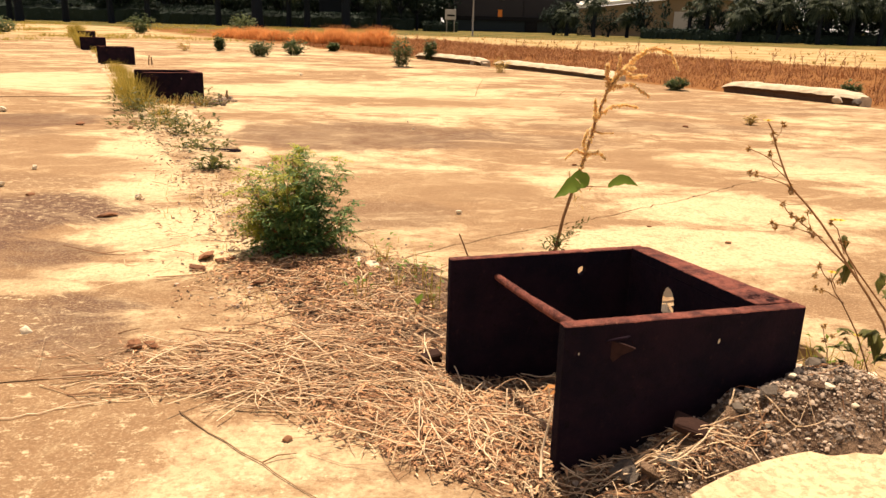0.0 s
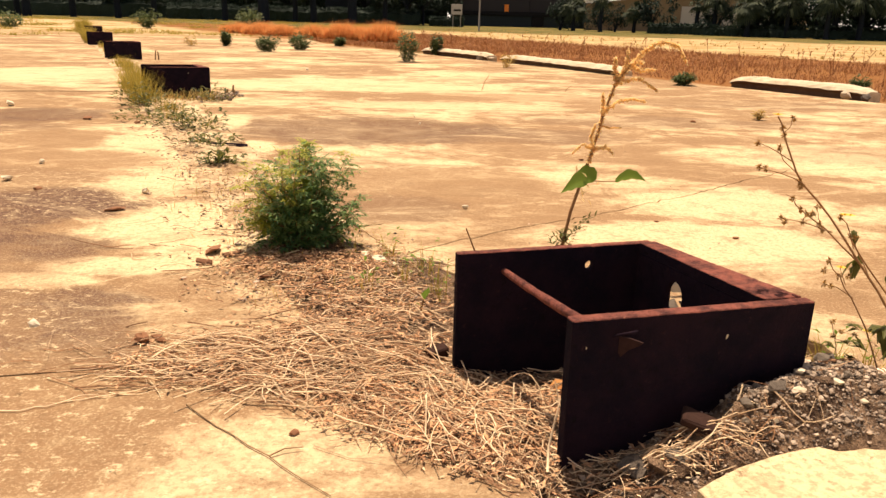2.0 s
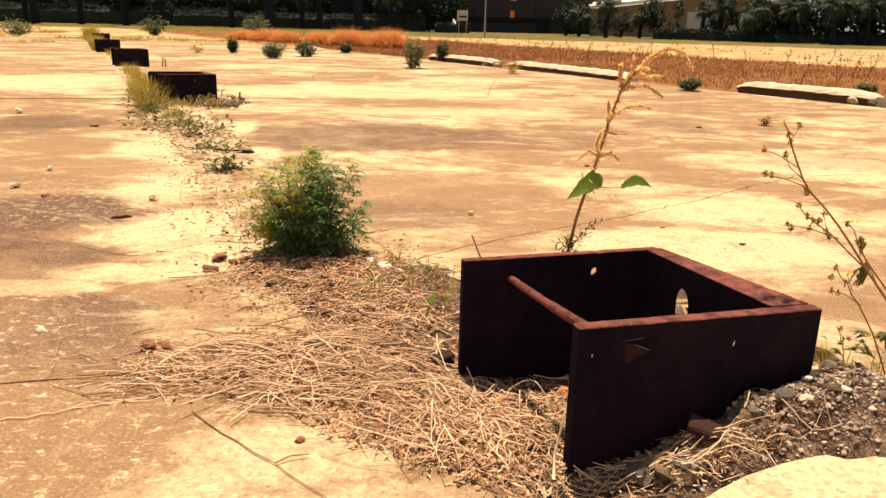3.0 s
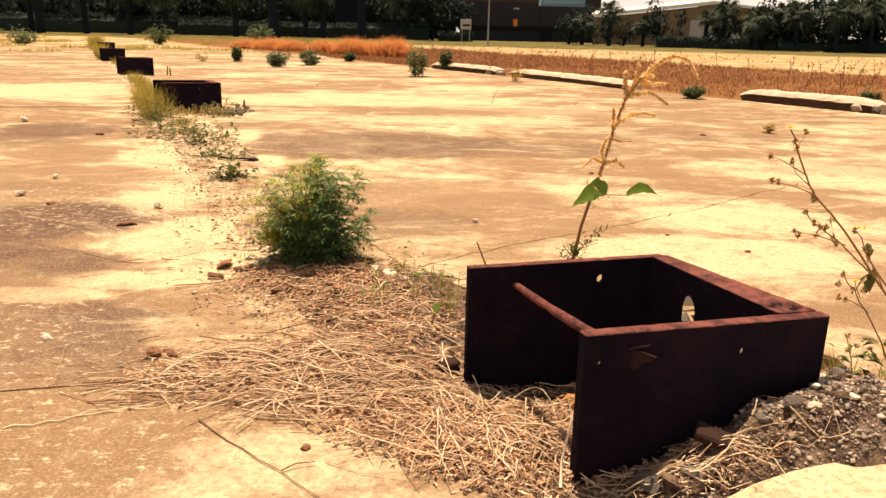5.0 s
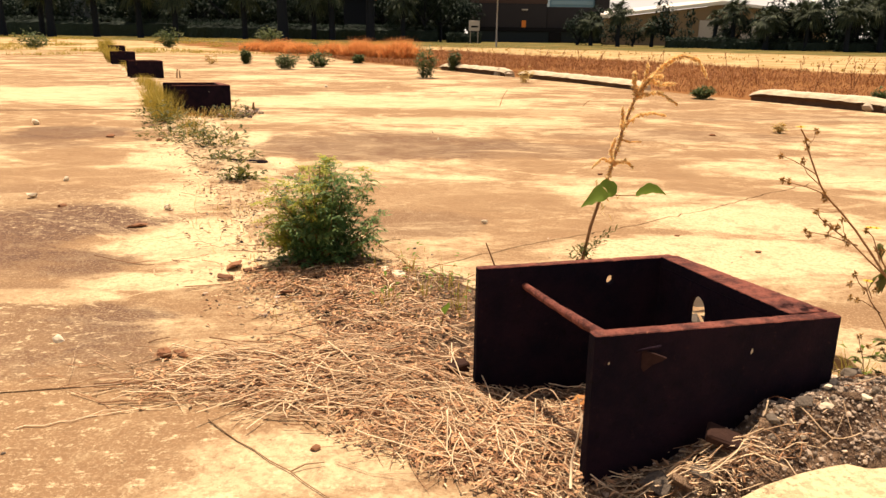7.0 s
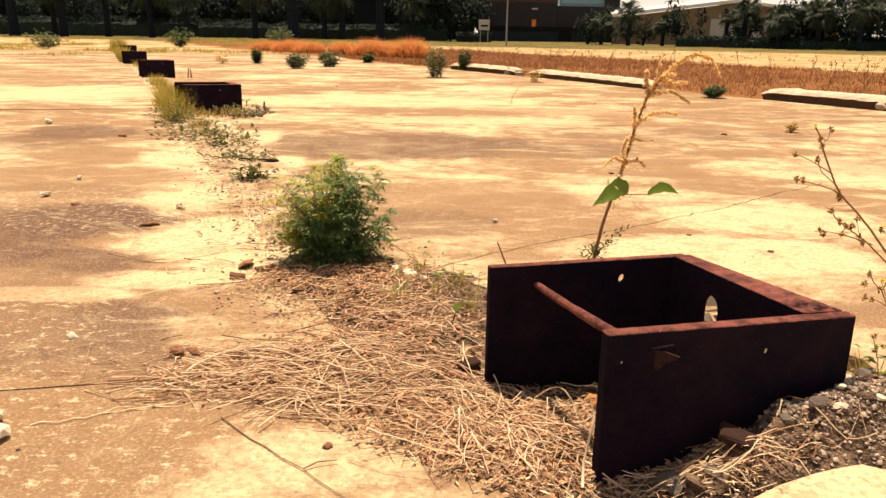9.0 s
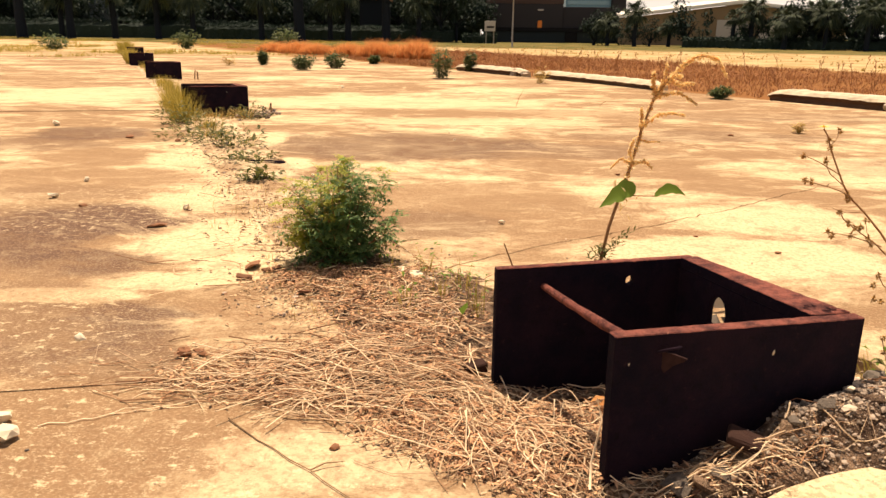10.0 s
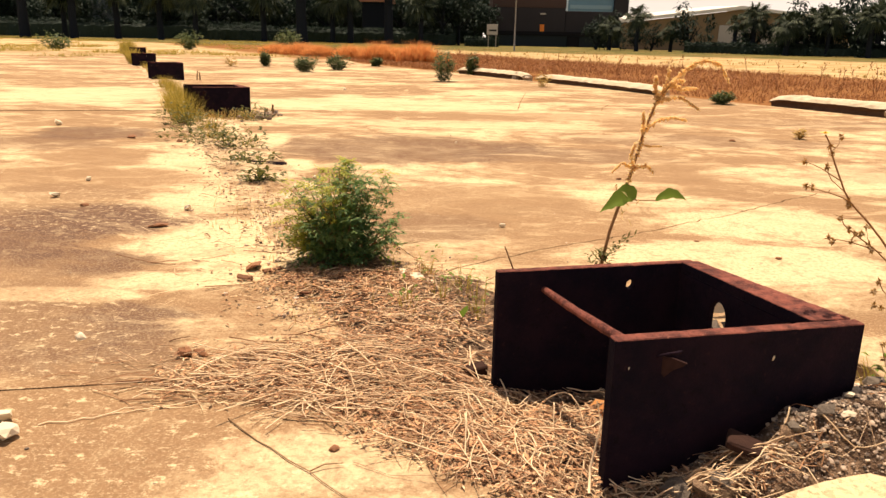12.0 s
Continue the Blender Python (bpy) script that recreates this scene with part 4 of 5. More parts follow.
def build_scraps():
    bm = box_bm(-.032, -.018, -.01, .032, .018, .026, .004)
    ob = part("steel_scrap", bm, M_BRICK)
    ob.matrix_world = pose(.10, 2.0, .0, 8, -6, 25)
    tagged(ob, "small rusty steel scrap beside the frame", "steel scrap")
    hp = Heap()
    hp.tube([(-1.45, 5.55, .014), (-1.3, 5.535, .012), (-1.18, 5.53, .012), (-1.155, 5.5, .012), (-1.18, 5.46, .012), (-1.3, 5.45, .012), (-1.4, 5.44, .013)], [.009] * 7, 8)
    tagged(hp.done("steel_rod", M_RUST, smooth=True), "thin rusted rod bent back into a hairpin, lying on the slab", "steel rod")
    hp = Heap()
    for k, (dx, dy) in enumerate(((0, 0), (.012, .008), (-.008, .012))):
        hp.leaf((dx, dy, .012 + .003 * k), (1, .3 * k - .2, .2), .055, .022, .25, .1)
    ob = hp.done("dead_leaf", M_ORANGE)
    ob.location = (.40, 1.80, lie_on(.4, 1.8) + .01)
    tagged(ob, "curled orange dead leaf on the straw", "leaf")
    rng = random.Random(55)
    hp = Heap()
    for _ in range(160):
        x, y = rng.gauss(-2.12, .1), rng.gauss(8.75, .16)
        hp.rock(rng, (x, y, rng.uniform(0, .05)), rng.choice((.012, .02, .03)), .7)
    tagged(hp.done("rubble", M_RUBBLE), "broken rubble heaped at the steel box's corner", "rubble", kind="stuff")
    hp = Heap()
    for _ in range(420):
        x = rng.uniform(-2.95, -2.05)
        y = 8.5 + .2 * (x + 2.8) + rng.gauss(0, .1)
        a = rng.uniform(0, 6.28)
        hp.blade((x, y, 0), a, rng.uniform(.03, .13), .008, rng.uniform(.03, .12))
    tagged(hp.done("dry_weed_litter", M_DRY_GRASS), "dry weeds and litter caught at the foot of the steel box", "dry grass", kind="stuff")
    for x, y, dx, h in ((-2.02, 8.95, .015, .13), (-1.98, 8.9, -.015, .09), (-2.1, 9.0, .02, .08), (-4.98, 15.55, .02, .18), (-4.9, 15.5, -.01, .16)):
        hp = Heap()
        hp.tube([(x, y, -.02), (x + dx * .3, y, h * .5), (x + dx, y, h)], [.014, .013, .01], 6)
        tagged(hp.done("wooden_stake", M_TWIG), "short weathered stick standing in the rubble", "stick", "standing sticks")


build_mound()
build_scraps()
build_joint()
build_straw()
build_rubble()
build_stones()
build_twigs()

# ---------- plants near the camera ----------


def build_bush():
    rng = random.Random(3)
    thing = base("bush", -0.43, 3.06, 0, "low feathery green bush growing out of the joint", "bush")
    stems, leaves, tips = Heap(), Heap(), Heap()
    # sprays: each a stem that ends in a loose clump of leaflets
    for i in range(104):
        a = rng.uniform(0, 6.28)
        out = rng.random() ** .5
        ex, ey = math.cos(a) * .245 * out, math.sin(a) * .2 * out
        crest = .415 - .34 * max(0.0, ex - .02) - .62 * max(0.0, -ex - .02) - .5 * ey * ey
        height = crest * (1 - .62 * out ** 3 * rng.random()) * rng.uniform(.55, 1.0) if i > 24 else crest * rng.uniform(.9, 1.04)
        if i > 66:      # low sprays round the foot
            ex, ey, height = math.cos(a) * rng.uniform(.13, .2), math.sin(a) * rng.uniform(.11, .17), rng.uniform(.05, .19)
        pts = [Vector((ex * t ** .8 + rng.uniform(-.008, .008), ey * t ** .8, height * t + .002)) for t in [k / 6 for k in range(7)]]
        stems.tube(pts, [.0034 * (1 - .8 * k / 6) for k in range(7)], 4, False)
        # lighter yellow-green paints lit upper and left sprays, blue-green the shade below
        sunny = height > .27 and rng.random() < .5 or ex < -.13 and rng.random() < .5
        for k in range(2, 7):
            for _ in range((5 if height > .22 else 3) if k > 2 else 1):
                b = rng.uniform(0, 6.28)
                d = Vector((math.cos(b), math.sin(b), rng.uniform(-.35, .7))).normalized()
                rib = rng.uniform(.03, .06)
                p = pts[k] + Vector((0, 0, rng.uniform(-.03, .005)))
                side = d.cross(Vector((0, 0, 1))).normalized()
                hp = tips if sunny and k > 3 else leaves
                for j in range(4):
                    q = p + d * rib * (j + 1) / 4 - Vector((0, 0, .014 * (j / 4) ** 2))
                    for sgn in ((-1, 1) if j < 3 else (0,)):
                        hp.leaf(q, d * .7 + side * sgn + Vector((0, 0, rng.uniform(-.45, .35))), rng.uniform(.02, .036), rng.uniform(.008, .0135), .15)
    # bare twigs that stand out of the crown
    for _ in range(14):
        a = rng.uniform(0, 6.28)
        p = Vector((math.cos(a) * .15, math.sin(a) * .12, rng.uniform(.05, .36)))
        q = p + Vector((math.cos(a) * .09, math.sin(a) * .06, rng.uniform(.0, .07)))
        stems.tube([p, p.lerp(q, .5) + Vector((0, 0, .008)), q], [.0018, .0014, .0008], 4, False)
    stems.done("stem", M_STEM, thing)
    leaves.done("foliage", M_BUSH, thing, "fine blue-green leaflets")
    tips.done("sunlit_foliage", M_BUSH_TIP, thing, "yellow-green leaflets, coloured lighter as if sunlit")


def build_amaranth():
    rng = random.Random(7)
    y0 = 2.75
    thing = base("flowering_weed", 0.593, y0, 0, "tall dry-flowering weed with drooping golden seed spikes behind the frame", "weed")
    def loc(x, z, dy=0.0):
        return Vector((x - .585, dy, z))
    main = [loc(.583, -.03), loc(.59, .128), loc(.609, .238), loc(.647, .367, .01), loc(.679, .472, .02), loc(.708, .606, .02), loc(.742, .716, .01), loc(.783, .776)]
    hp = Heap()
    hp.tube(main, [.0075, .007, .0065, .006, .0055, .0048, .004, .003], 7)
    hp.done("stem", M_STEM, thing, smooth=True)
    def spike(pts, r, n):
        h = Heap()
        h.tube(pts, [.002] * len(pts), 4)
        for i in range(n):
            t = (i + rng.random()) / n * (len(pts) - 1)
            k = min(int(t), len(pts) - 2)
            p = pts[k].lerp(pts[k + 1], t - k)
            d = Vector((rng.gauss(0, 1), rng.gauss(0, 1), rng.gauss(0, 1))).normalized()
            fade = 1 - .45 * t / (len(pts) - 1)
            h.leaf(p, d, 1.35 * r * rng.uniform(.7, 1.3) * fade, r * .7, .3, 0)
        return h.done("seed_spike", M_DRY_FLOWER, thing)
    spike([main[-1], loc(.828, .83, -.02), loc(.865, .855, -.03), loc(.905, .858, -.03), loc(.945, .845, -.02), loc(.978, .785, -.02)], .012, 380)
    spike([main[5], loc(.76, .647, .03), loc(.815, .655, .04), loc(.868, .645, .05)], .010, 230)
    spike([main[-1], loc(.83, .757, .03), loc(.895, .76, .06)], .011, 220)
    spike([main[6], loc(.81, .735, -.04), loc(.868, .695, -.07)], .011, 220)
    spike([loc(.7, .56, .02), loc(.73, .555, .0), loc(.767, .56, -.02)], .007, 90)
    spike([main[4], loc(.642, .49, .03), loc(.61, .45, .05)], .009, 120)
    spike([main[-2], loc(.77, .79, .0), loc(.775, .83, .01)], .012, 120)
    spike([main[3], main[4], main[5], main[6], main[7]], .014, 400)
    spike([main[6], loc(.80, .79, .03), loc(.845, .785, .05)], .013, 190)
    spike([main[-2], loc(.735, .765, .02), loc(.738, .80, .03)], .014, 150)
    spike([main[5], loc(.69, .64, -.03), loc(.685, .68, -.04)], .012, 130)
    spike([main[4], loc(.715, .49, -.03), loc(.735, .47, -.05)], .011, 110)
    spike([main[4], loc(.66, .52, -.02), loc(.668, .57, -.03)], .012, 120)
    def broad(points, width, name="leaf"):
        """A broad ribbed leaf along the points."""
        bm = bmesh.new()
        rows = []
        n = len(points) - 1
        for i, p in enumerate(points):
            w = width * math.sin(math.pi * (0.06 + .94 * (i / n)) ** .8) + .0006
            side = Vector((0.15, .45, .88)).normalized()
            wav = .12 * w * math.sin(i * 2.3)
            rows.append([bm.verts.new(p + side * w * s + Vector((0, 0, abs(s) * w * .3 + wav * s))) for s in (-1, -.5, 0, .5, 1)])
        for a, b in zip(rows, rows[1:]):
            for k in range(4):
                bm.faces.new((a[k], a[k + 1], b[k + 1], b[k]))
        part(name, bm, M_BIG_LEAF, thing, "fresh green ribbed leaf", True)
    def arc(a, b, sag, n=9):
        return [a.lerp(b, i / n) + Vector((0, 0, sag * math.sin(math.pi * i / n))) for i in range(n + 1)]
    broad(arc(loc(.695, .378, -.01), loc(.562, .318, -.03), .014), .04)
    broad(arc(loc(.768, .36, .0), loc(.888, .358, .02), .02), .02)
    hp = Heap()
    hp.tube([loc(.66, .36), loc(.72, .358), loc(.78, .358)], [.0025, .002, .0015], 5)
    hp.done("leaf_stalk", M_STEM, thing, smooth=True)
    small = Heap()
    for _ in range(70):
        t = rng.random()
        p = loc(.59, .128).lerp(loc(.692, .228), t * .9) + Vector((rng.gauss(0, .012), rng.gauss(0, .02), rng.gauss(0, .01)))
        small.leaf(p, (rng.uniform(-1, 1), rng.uniform(-1, 1), rng.uniform(0, 1)), rng.uniform(.015, .04), .009)
    for _ in range(50):
        small.leaf(loc(.585 + rng.gauss(0, .02), .12 + rng.gauss(0, .02), rng.gauss(0, .02)), (rng.uniform(-1, 1), rng.uniform(-1, 1), rng.uniform(.2, 1)), rng.uniform(.02, .045), .011)
    small.done("side_foliage", M_WEED, thing, "small green side leaves")
    dry = Heap()
    for _ in range(26):
        dry.leaf(loc(.655 + rng.gauss(0, .025), .35 + rng.gauss(0, .035), rng.gauss(0, .02)), (rng.uniform(-1, 1), rng.uniform(-1, 1), -.5), .03, .007)
    dry.done("withered_foliage", M_DRY_FLOWER, thing, "withered brown leaf scraps")


def build_bidens():
    rng = random.Random(9)
    y0 = 1.72
    def plant(name, ox, stems, flowers, buds, leaves, label):
        thing = base(name, ox, y0, 0.1, label, "weed")
        def loc(x, z, dy=0.0):
            return Vector((x - ox, dy, z - .1))
        for pts, r in stems:
            q = [loc(x, z, (i % 3 - 1) * .006) for i, (x, z) in enumerate(pts)]
            fine = []
            for a, b in zip(q, q[1:]):
                fine += [a, a.lerp(b, .5) + Vector((rng.uniform(-.003, .003), rng.uniform(-.003, .003), rng.uniform(-.003, .003)))]
            fine.append(q[-1])
            h = Heap()
            n = len(fine)
            h.tube(fine, [r * .72 * (1 - .55 * i / n) for i in range(n)], 6)
            h.done("stem", M_STEM, thing, smooth=True)
        for x, z in buds:
            h = Heap()
            for _ in range(26):
                d = Vector((rng.gauss(0, 1), rng.gauss(0, 1), rng.gauss(0, 1))).normalized()
                h.leaf(loc(x, z) + d * .001, d, rng.uniform(.006, .0125), .0042, .3, 0)
            h.done("bud", M_BUD, thing)
        for x, z in flowers:
            h = Heap()
            for i in range(9):
                a = i / 9 * 6.28
                h.leaf(loc(x, z), (math.cos(a), math.sin(a), .35), .014, .009, .1, .1)
            for _ in range(24):
                h.leaf(loc(x, z, 0), (rng.gauss(0, .5), rng.gauss(0, .5), 1), .006, .003, .2, 0)
            h.done("flower", M_PETAL, thing, "small yellow flower head")
        for x, z, dx, dz, length in leaves:
            h = Heap()
            p, d = loc(x, z), Vector((dx, rng.uniform(-.6, .6), dz)).normalized()
            for k in range(5):
                h.leaf(p + d * length * .12 * k, d + Vector((rng.uniform(-.5, .5), rng.uniform(-.5, .5), rng.uniform(-.3, .3))), length * (.9 - .1 * k), length * .32, .2, .25)
            h.done("leaf", M_WEED, thing)
        return thing
    plant("spanish_needles", 1.29,
          [([(1.29, .06), (1.25, .16), (1.221, .235), (1.101, .382), (1.015, .491), (.937, .57), (.894, .634), (.869, .692), (.854, .726)], .0048),
           ([(1.25, .16), (1.235, .25), (1.13, .37), (1.06, .455)], .004),
           ([(.937, .57), (.881, .595), (.825, .609)], .0022), ([(.903, .622), (.86, .647), (.814, .666)], .002), ([(.91, .6), (.88, .625), (.866, .66)], .0018),
           ([(1.101, .382), (1.007, .464), (.94, .51), (.914, .536)], .003), ([(1.021, .457), (.952, .479), (.895, .488)], .0022),
           ([(1.081, .417), (1.057, .478), (1.042, .492)], .0022), ([(.97, .54), (.93, .535), (.90, .545)], .0014), ([(1.13, .35), (1.1, .40), (1.085, .44)], .002), ([(1.0, .46), (.985, .49), (.98, .515)], .0014), ([(.869, .692), (.885, .71), (.888, .722)], .0014)],
          [(.85, .729), (1.048, .497), (1.062, .496)],
          [(.888, .724), (.98, .517), (1.085, .442), (.955, .5), (1.0, .462), (.867, .7), (.873, .683), (.825, .609), (.84, .607), (.814, .666), (.866, .655), (.94, .51), (.914, .536), (.895, .488), (.905, .482), (.95, .482), (.99, .475), (1.04, .492), (.925, .578), (.97, .5), (.93, .567)],
          [(1.09, .42, -.2, .8, .05), (1.1, .4, .1, -1, .07), (1.19, .31, .3, .9, .07), (1.2, .3, .9, .1, .07), (1.21, .21, .4, -.5, .09), (1.2, .22, -.6, -.1, .06), (1.25, .1, .2, -.4, .1), (1.26, .12, .8, .4, .09)],
          "spanish-needle weed with thin brown stems, buds and yellow flowers")
    plant("spanish_needles", 1.2,
          [([(1.22, .06), (1.153, .211), (1.104, .29), (1.061, .346), (1.032, .381)], .003), ([(1.104, .29), (1.059, .318), (1.031, .324)], .002), ([(1.078, .325), (1.066, .354), (1.064, .365)], .0018),
           ([(1.106, .07), (1.086, .165), (1.069, .224)], .002)],
          [(1.063, .366), (1.16, .2)],
          [(1.03, .384), (1.028, .325), (1.022, .36), (1.06, .345), (1.085, .345), (1.045, .32), (1.068, .226), (1.075, .19), (1.095, .2), (1.13, .19)],
          [(1.09, .15, -.7, .5, .04), (1.085, .17, .7, .3, .04), (1.1, .12, -.8, .2, .045), (1.15, .2, .8, .2, .06), (1.15, .2, -.7, .3, .05), (1.18, .14, -.8, .4, .07), (1.2, .12, .6, .7, .07), (1.2, .1, -.6, .2, .08), (1.14, .1, -.3, .6, .06), (1.12, .09, .4, .3, .06)],
          "small straggly weed with dry buds beside the frame")


def tuft(name, x, y, z, n, height, spread, width, material, label, category, seed, leafy=0, leaf_len=.03, leaf_mat=None):
    rng = random.Random(seed)
    thing = base(name, x, y, z, label, category, category + "s on the slab")
    hp = Heap()
    for _ in range(n):
        a = rng.uniform(0, 6.28)
        r = spread * rng.random() ** .7
        hp.blade((math.cos(a) * r * .6, math.sin(a) * r * .6, -.02), a + rng.gauss(0, .6), height * rng.uniform(.5, 1.05), width * rng.uniform(.6, 1.2), height * rng.uniform(.1, .6))
    tagged(hp.done("tuft", material, thing), kind="stuff")
    if leafy:
        hp = Heap()
        for _ in range(leafy):
            a, u, h = rng.uniform(0, 6.28), rng.random() ** .6, rng.random() ** .8
            lobe = .62 + .55 * noise.noise((math.cos(a) * 1.7, math.sin(a) * 1.7, seed * 1.3)) + .3 * noise.noise((a, h * 3, seed * .7))
            r = 1.5 * spread * u * (.4 + .9 * h - .3 * h ** 3) * (lobe + .35)
            h *= height * (1.08 - .45 * u * u) * (lobe + .4)
            hp.leaf((math.cos(a) * r, math.sin(a) * r, h), (math.cos(a + rng.gauss(0, 1)), math.sin(a + rng.gauss(0, 1)), rng.uniform(-.1, .9)), leaf_len * rng.uniform(.6, 1.3), leaf_len * .42)
        tagged(hp.done("foliage", leaf_mat or M_WEED, thing), kind="stuff")
    return thing


def build_small_plants():
    # leafy weeds on the slab: x, y, height, half-spread
    for i, (x, y, h, s) in enumerate(((-3.6, 19.85, .34, .55), (-2.95, 21.2, .36, .6), (-5.28, 22.8, .34, .22), (-0.06, 16.9, .58, .5), (0.66, 20.6, .42, .26), (1.92, 15.6, .28, .32),
                                      (4.29, 12.1, .14, .3), (3.58, 7.74, .1, .075), (-6.14, 22.3, .25, .35), (-14.1, 43, .8, 1.2), (-18.4, 37.2, .6, 1.3), (-9.5, 47, .9, 1.6), (6.5, 11.0, .2, .2), (-2.2, 24.5, .2, .3))):
        dry = i in (5, 7, 8)
        tuft("slab_weed", x, y, 0, 16, h, s * .35, .008 + y * .0006, M_DRY_GRASS if dry else M_SHRUB, "dry straggly weed tuft in a slab crack" if dry else "green weed tuft growing in a slab crack", "weed",
             200 + i, 60 if dry else 520, .03 + .0042 * y, M_DRY_GRASS if dry else M_SHRUB)
    # leaning dead stalks standing on the slab
    for i, (x, y, dx, h) in enumerate(((0.96, 10.39, .1, .22), (2.1, 10.5, .1, .08), (0.29, 2.5, -.08, .24))):
        hp = Heap()
        hp.tube([(0, 0, -.02), (dx * .4, .01, h * .5), (dx, 0, h)], [.0042, .0036, .0022], 5)
        hp.leaf((dx * .4, 0, h * .5), (-1, 0, .4), .05, .012)
        ob = hp.done("dead_stalk", M_STEM)
        ob.location = (x, y, 0)
        tagged(ob, "thin leaning dead weed stalk", "stalk", "dead stalks")
    # grass and herbs along the joint
    rng = random.Random(31)
    spots = [(9.1, .36, 130, 1), (8.6, .4, 130, 1), (9.7, .34, 110, 1), (8.1, .34, 100, 1), (10.4, .28, 90, 1), (11.2, .25, 80, 1), (12.4, .25, 80, 1), (14, .24, 80, 1), (7.5, .2, 60, 0), (7.0, .15, 50, 0), (18, .25, 80, 1), (20, .25, 80, 1), (22.5, .4, 90, 1), (24.5, .45, 100, 1), (26, .45, 100, 1), (27.5, .45, 100, 1), (31.5, .6, 130, 1), (34, .6, 130, 1), (37, .6, 130, 1), (10, .26, 90, 1), (13.2, .22, 80, 1)]
    for i, (y, h, n, grassy) in enumerate(spots):
        x = strip_mid(y) - (.22 if grassy else .05) + (.15 if y > 10 else 0) - (.3 if y > 20 else 0)
        tuft("grass_clump", x, y, -.04, n * 2, h, .17 + y * .006, .004 + .0005 * y, M_GREEN_GRASS, "yellow-green grass clump in the slab joint", "grass clump", 300 + i)
    for i, (x, y, h, s) in enumerate(((-1.95, 6.55, .12, .26), (-2.25, 6.9, .1, .22), (-1.7, 6.35, .14, .2), (-2.4, 7.5, .16, .2), (-1.18, 4.82, .11, .09), (-1.45, 5.6, .06, .14), (-2.75, 7.9, .2, .2), (-2.15, 8.5, .16, .2))):
        tuft("creeping_weed", x, y, -.02, 20, h, s, .006, M_GREEN_GRASS, "low leafy weed creeping along the slab joint", "creeping weed", 340 + i, 110, .065, M_WEED)
    for i, (x, y, h) in enumerate(((0.08, 2.72, .14), (0.0, 2.62, .12), (-.2, 2.95, .1), (0.12, 2.5, .16), (-.06, 2.85, .14), (-.12, 2.5, .1), (1.05, 1.9, .1), (1.14, 1.84, .12), (1.22, 1.95, .14), (1.12, 1.98, .1), (1.3, 1.9, .14))):
        tuft("seedling", x, y, lie_on(x, y), 16, h, .05, .004, M_GREEN_GRASS, "thin pale green seedlings beside the frame", "seedling", 360 + i, 10, .03, M_BIG_LEAF)
    hp = Heap()
    hp.tube([(.055, 2.3, 0), (.06, 2.3, .03), (.068, 2.298, .06)], [.003, .0026, .002], 5)
    sprout = tagged(hp.done("sprout", M_STEM), "sprout with one broad pale green leaf in the straw", "sprout")
    hp = Heap()
    hp.leaf((.068, 2.298, .055), (.25, -.3, .9), .055, .04, .15, 0)
    hp.leaf((.06, 2.3, .03), (-.6, -.2, .6), .03, .014, .15, .1)
    hp.done("leaf", M_BIG_LEAF, sprout)
    # dry sprigs round the foot of the bush
    hp = Heap()
    for _ in range(700):
        y = rng.uniform(2.3, 4.6)
        x = strip_mid(y) + rng.gauss(-.12, .17)
        a = rng.uniform(0, 6.28)
        hp.blade((x, y, lie_on(x, y) if y < 3.85 else 0), a, rng.uniform(.01, .05), .003, rng.uniform(.01, .05))
    tagged(hp.done("dry_grass", M_DRY_GRASS), "short dry grass sprigs scattered in the litter", "dry grass", kind="stuff")
    for mat, count, name, label in ((M_BARK, 300, "fallen_litter", "brown fallen leaves scattered along the joint"), (M_TWIG, 360, "crumbled_litter", "pale brown plant crumbs scattered along the joint")):
        hp = Heap()
        for _ in range(count):
            y = 2.9 + 5.2 * rng.random() ** 1.5
            x = strip_mid(y) + rng.gauss(-.14, .19)
            a = rng.uniform(0, 6.28)
            hp.leaf((x, y, (lie_on(x, y) if y < 3.85 else .01) + .006), (math.cos(a), math.sin(a), rng.uniform(0, .5)), rng.uniform(.018, .055), rng.uniform(.008, .02))
        tagged(hp.done(name, mat), label, "leaf litter", kind="stuff")


build_bush()
build_amaranth()
build_bidens()
build_small_plants()

# ---------- fields ----------


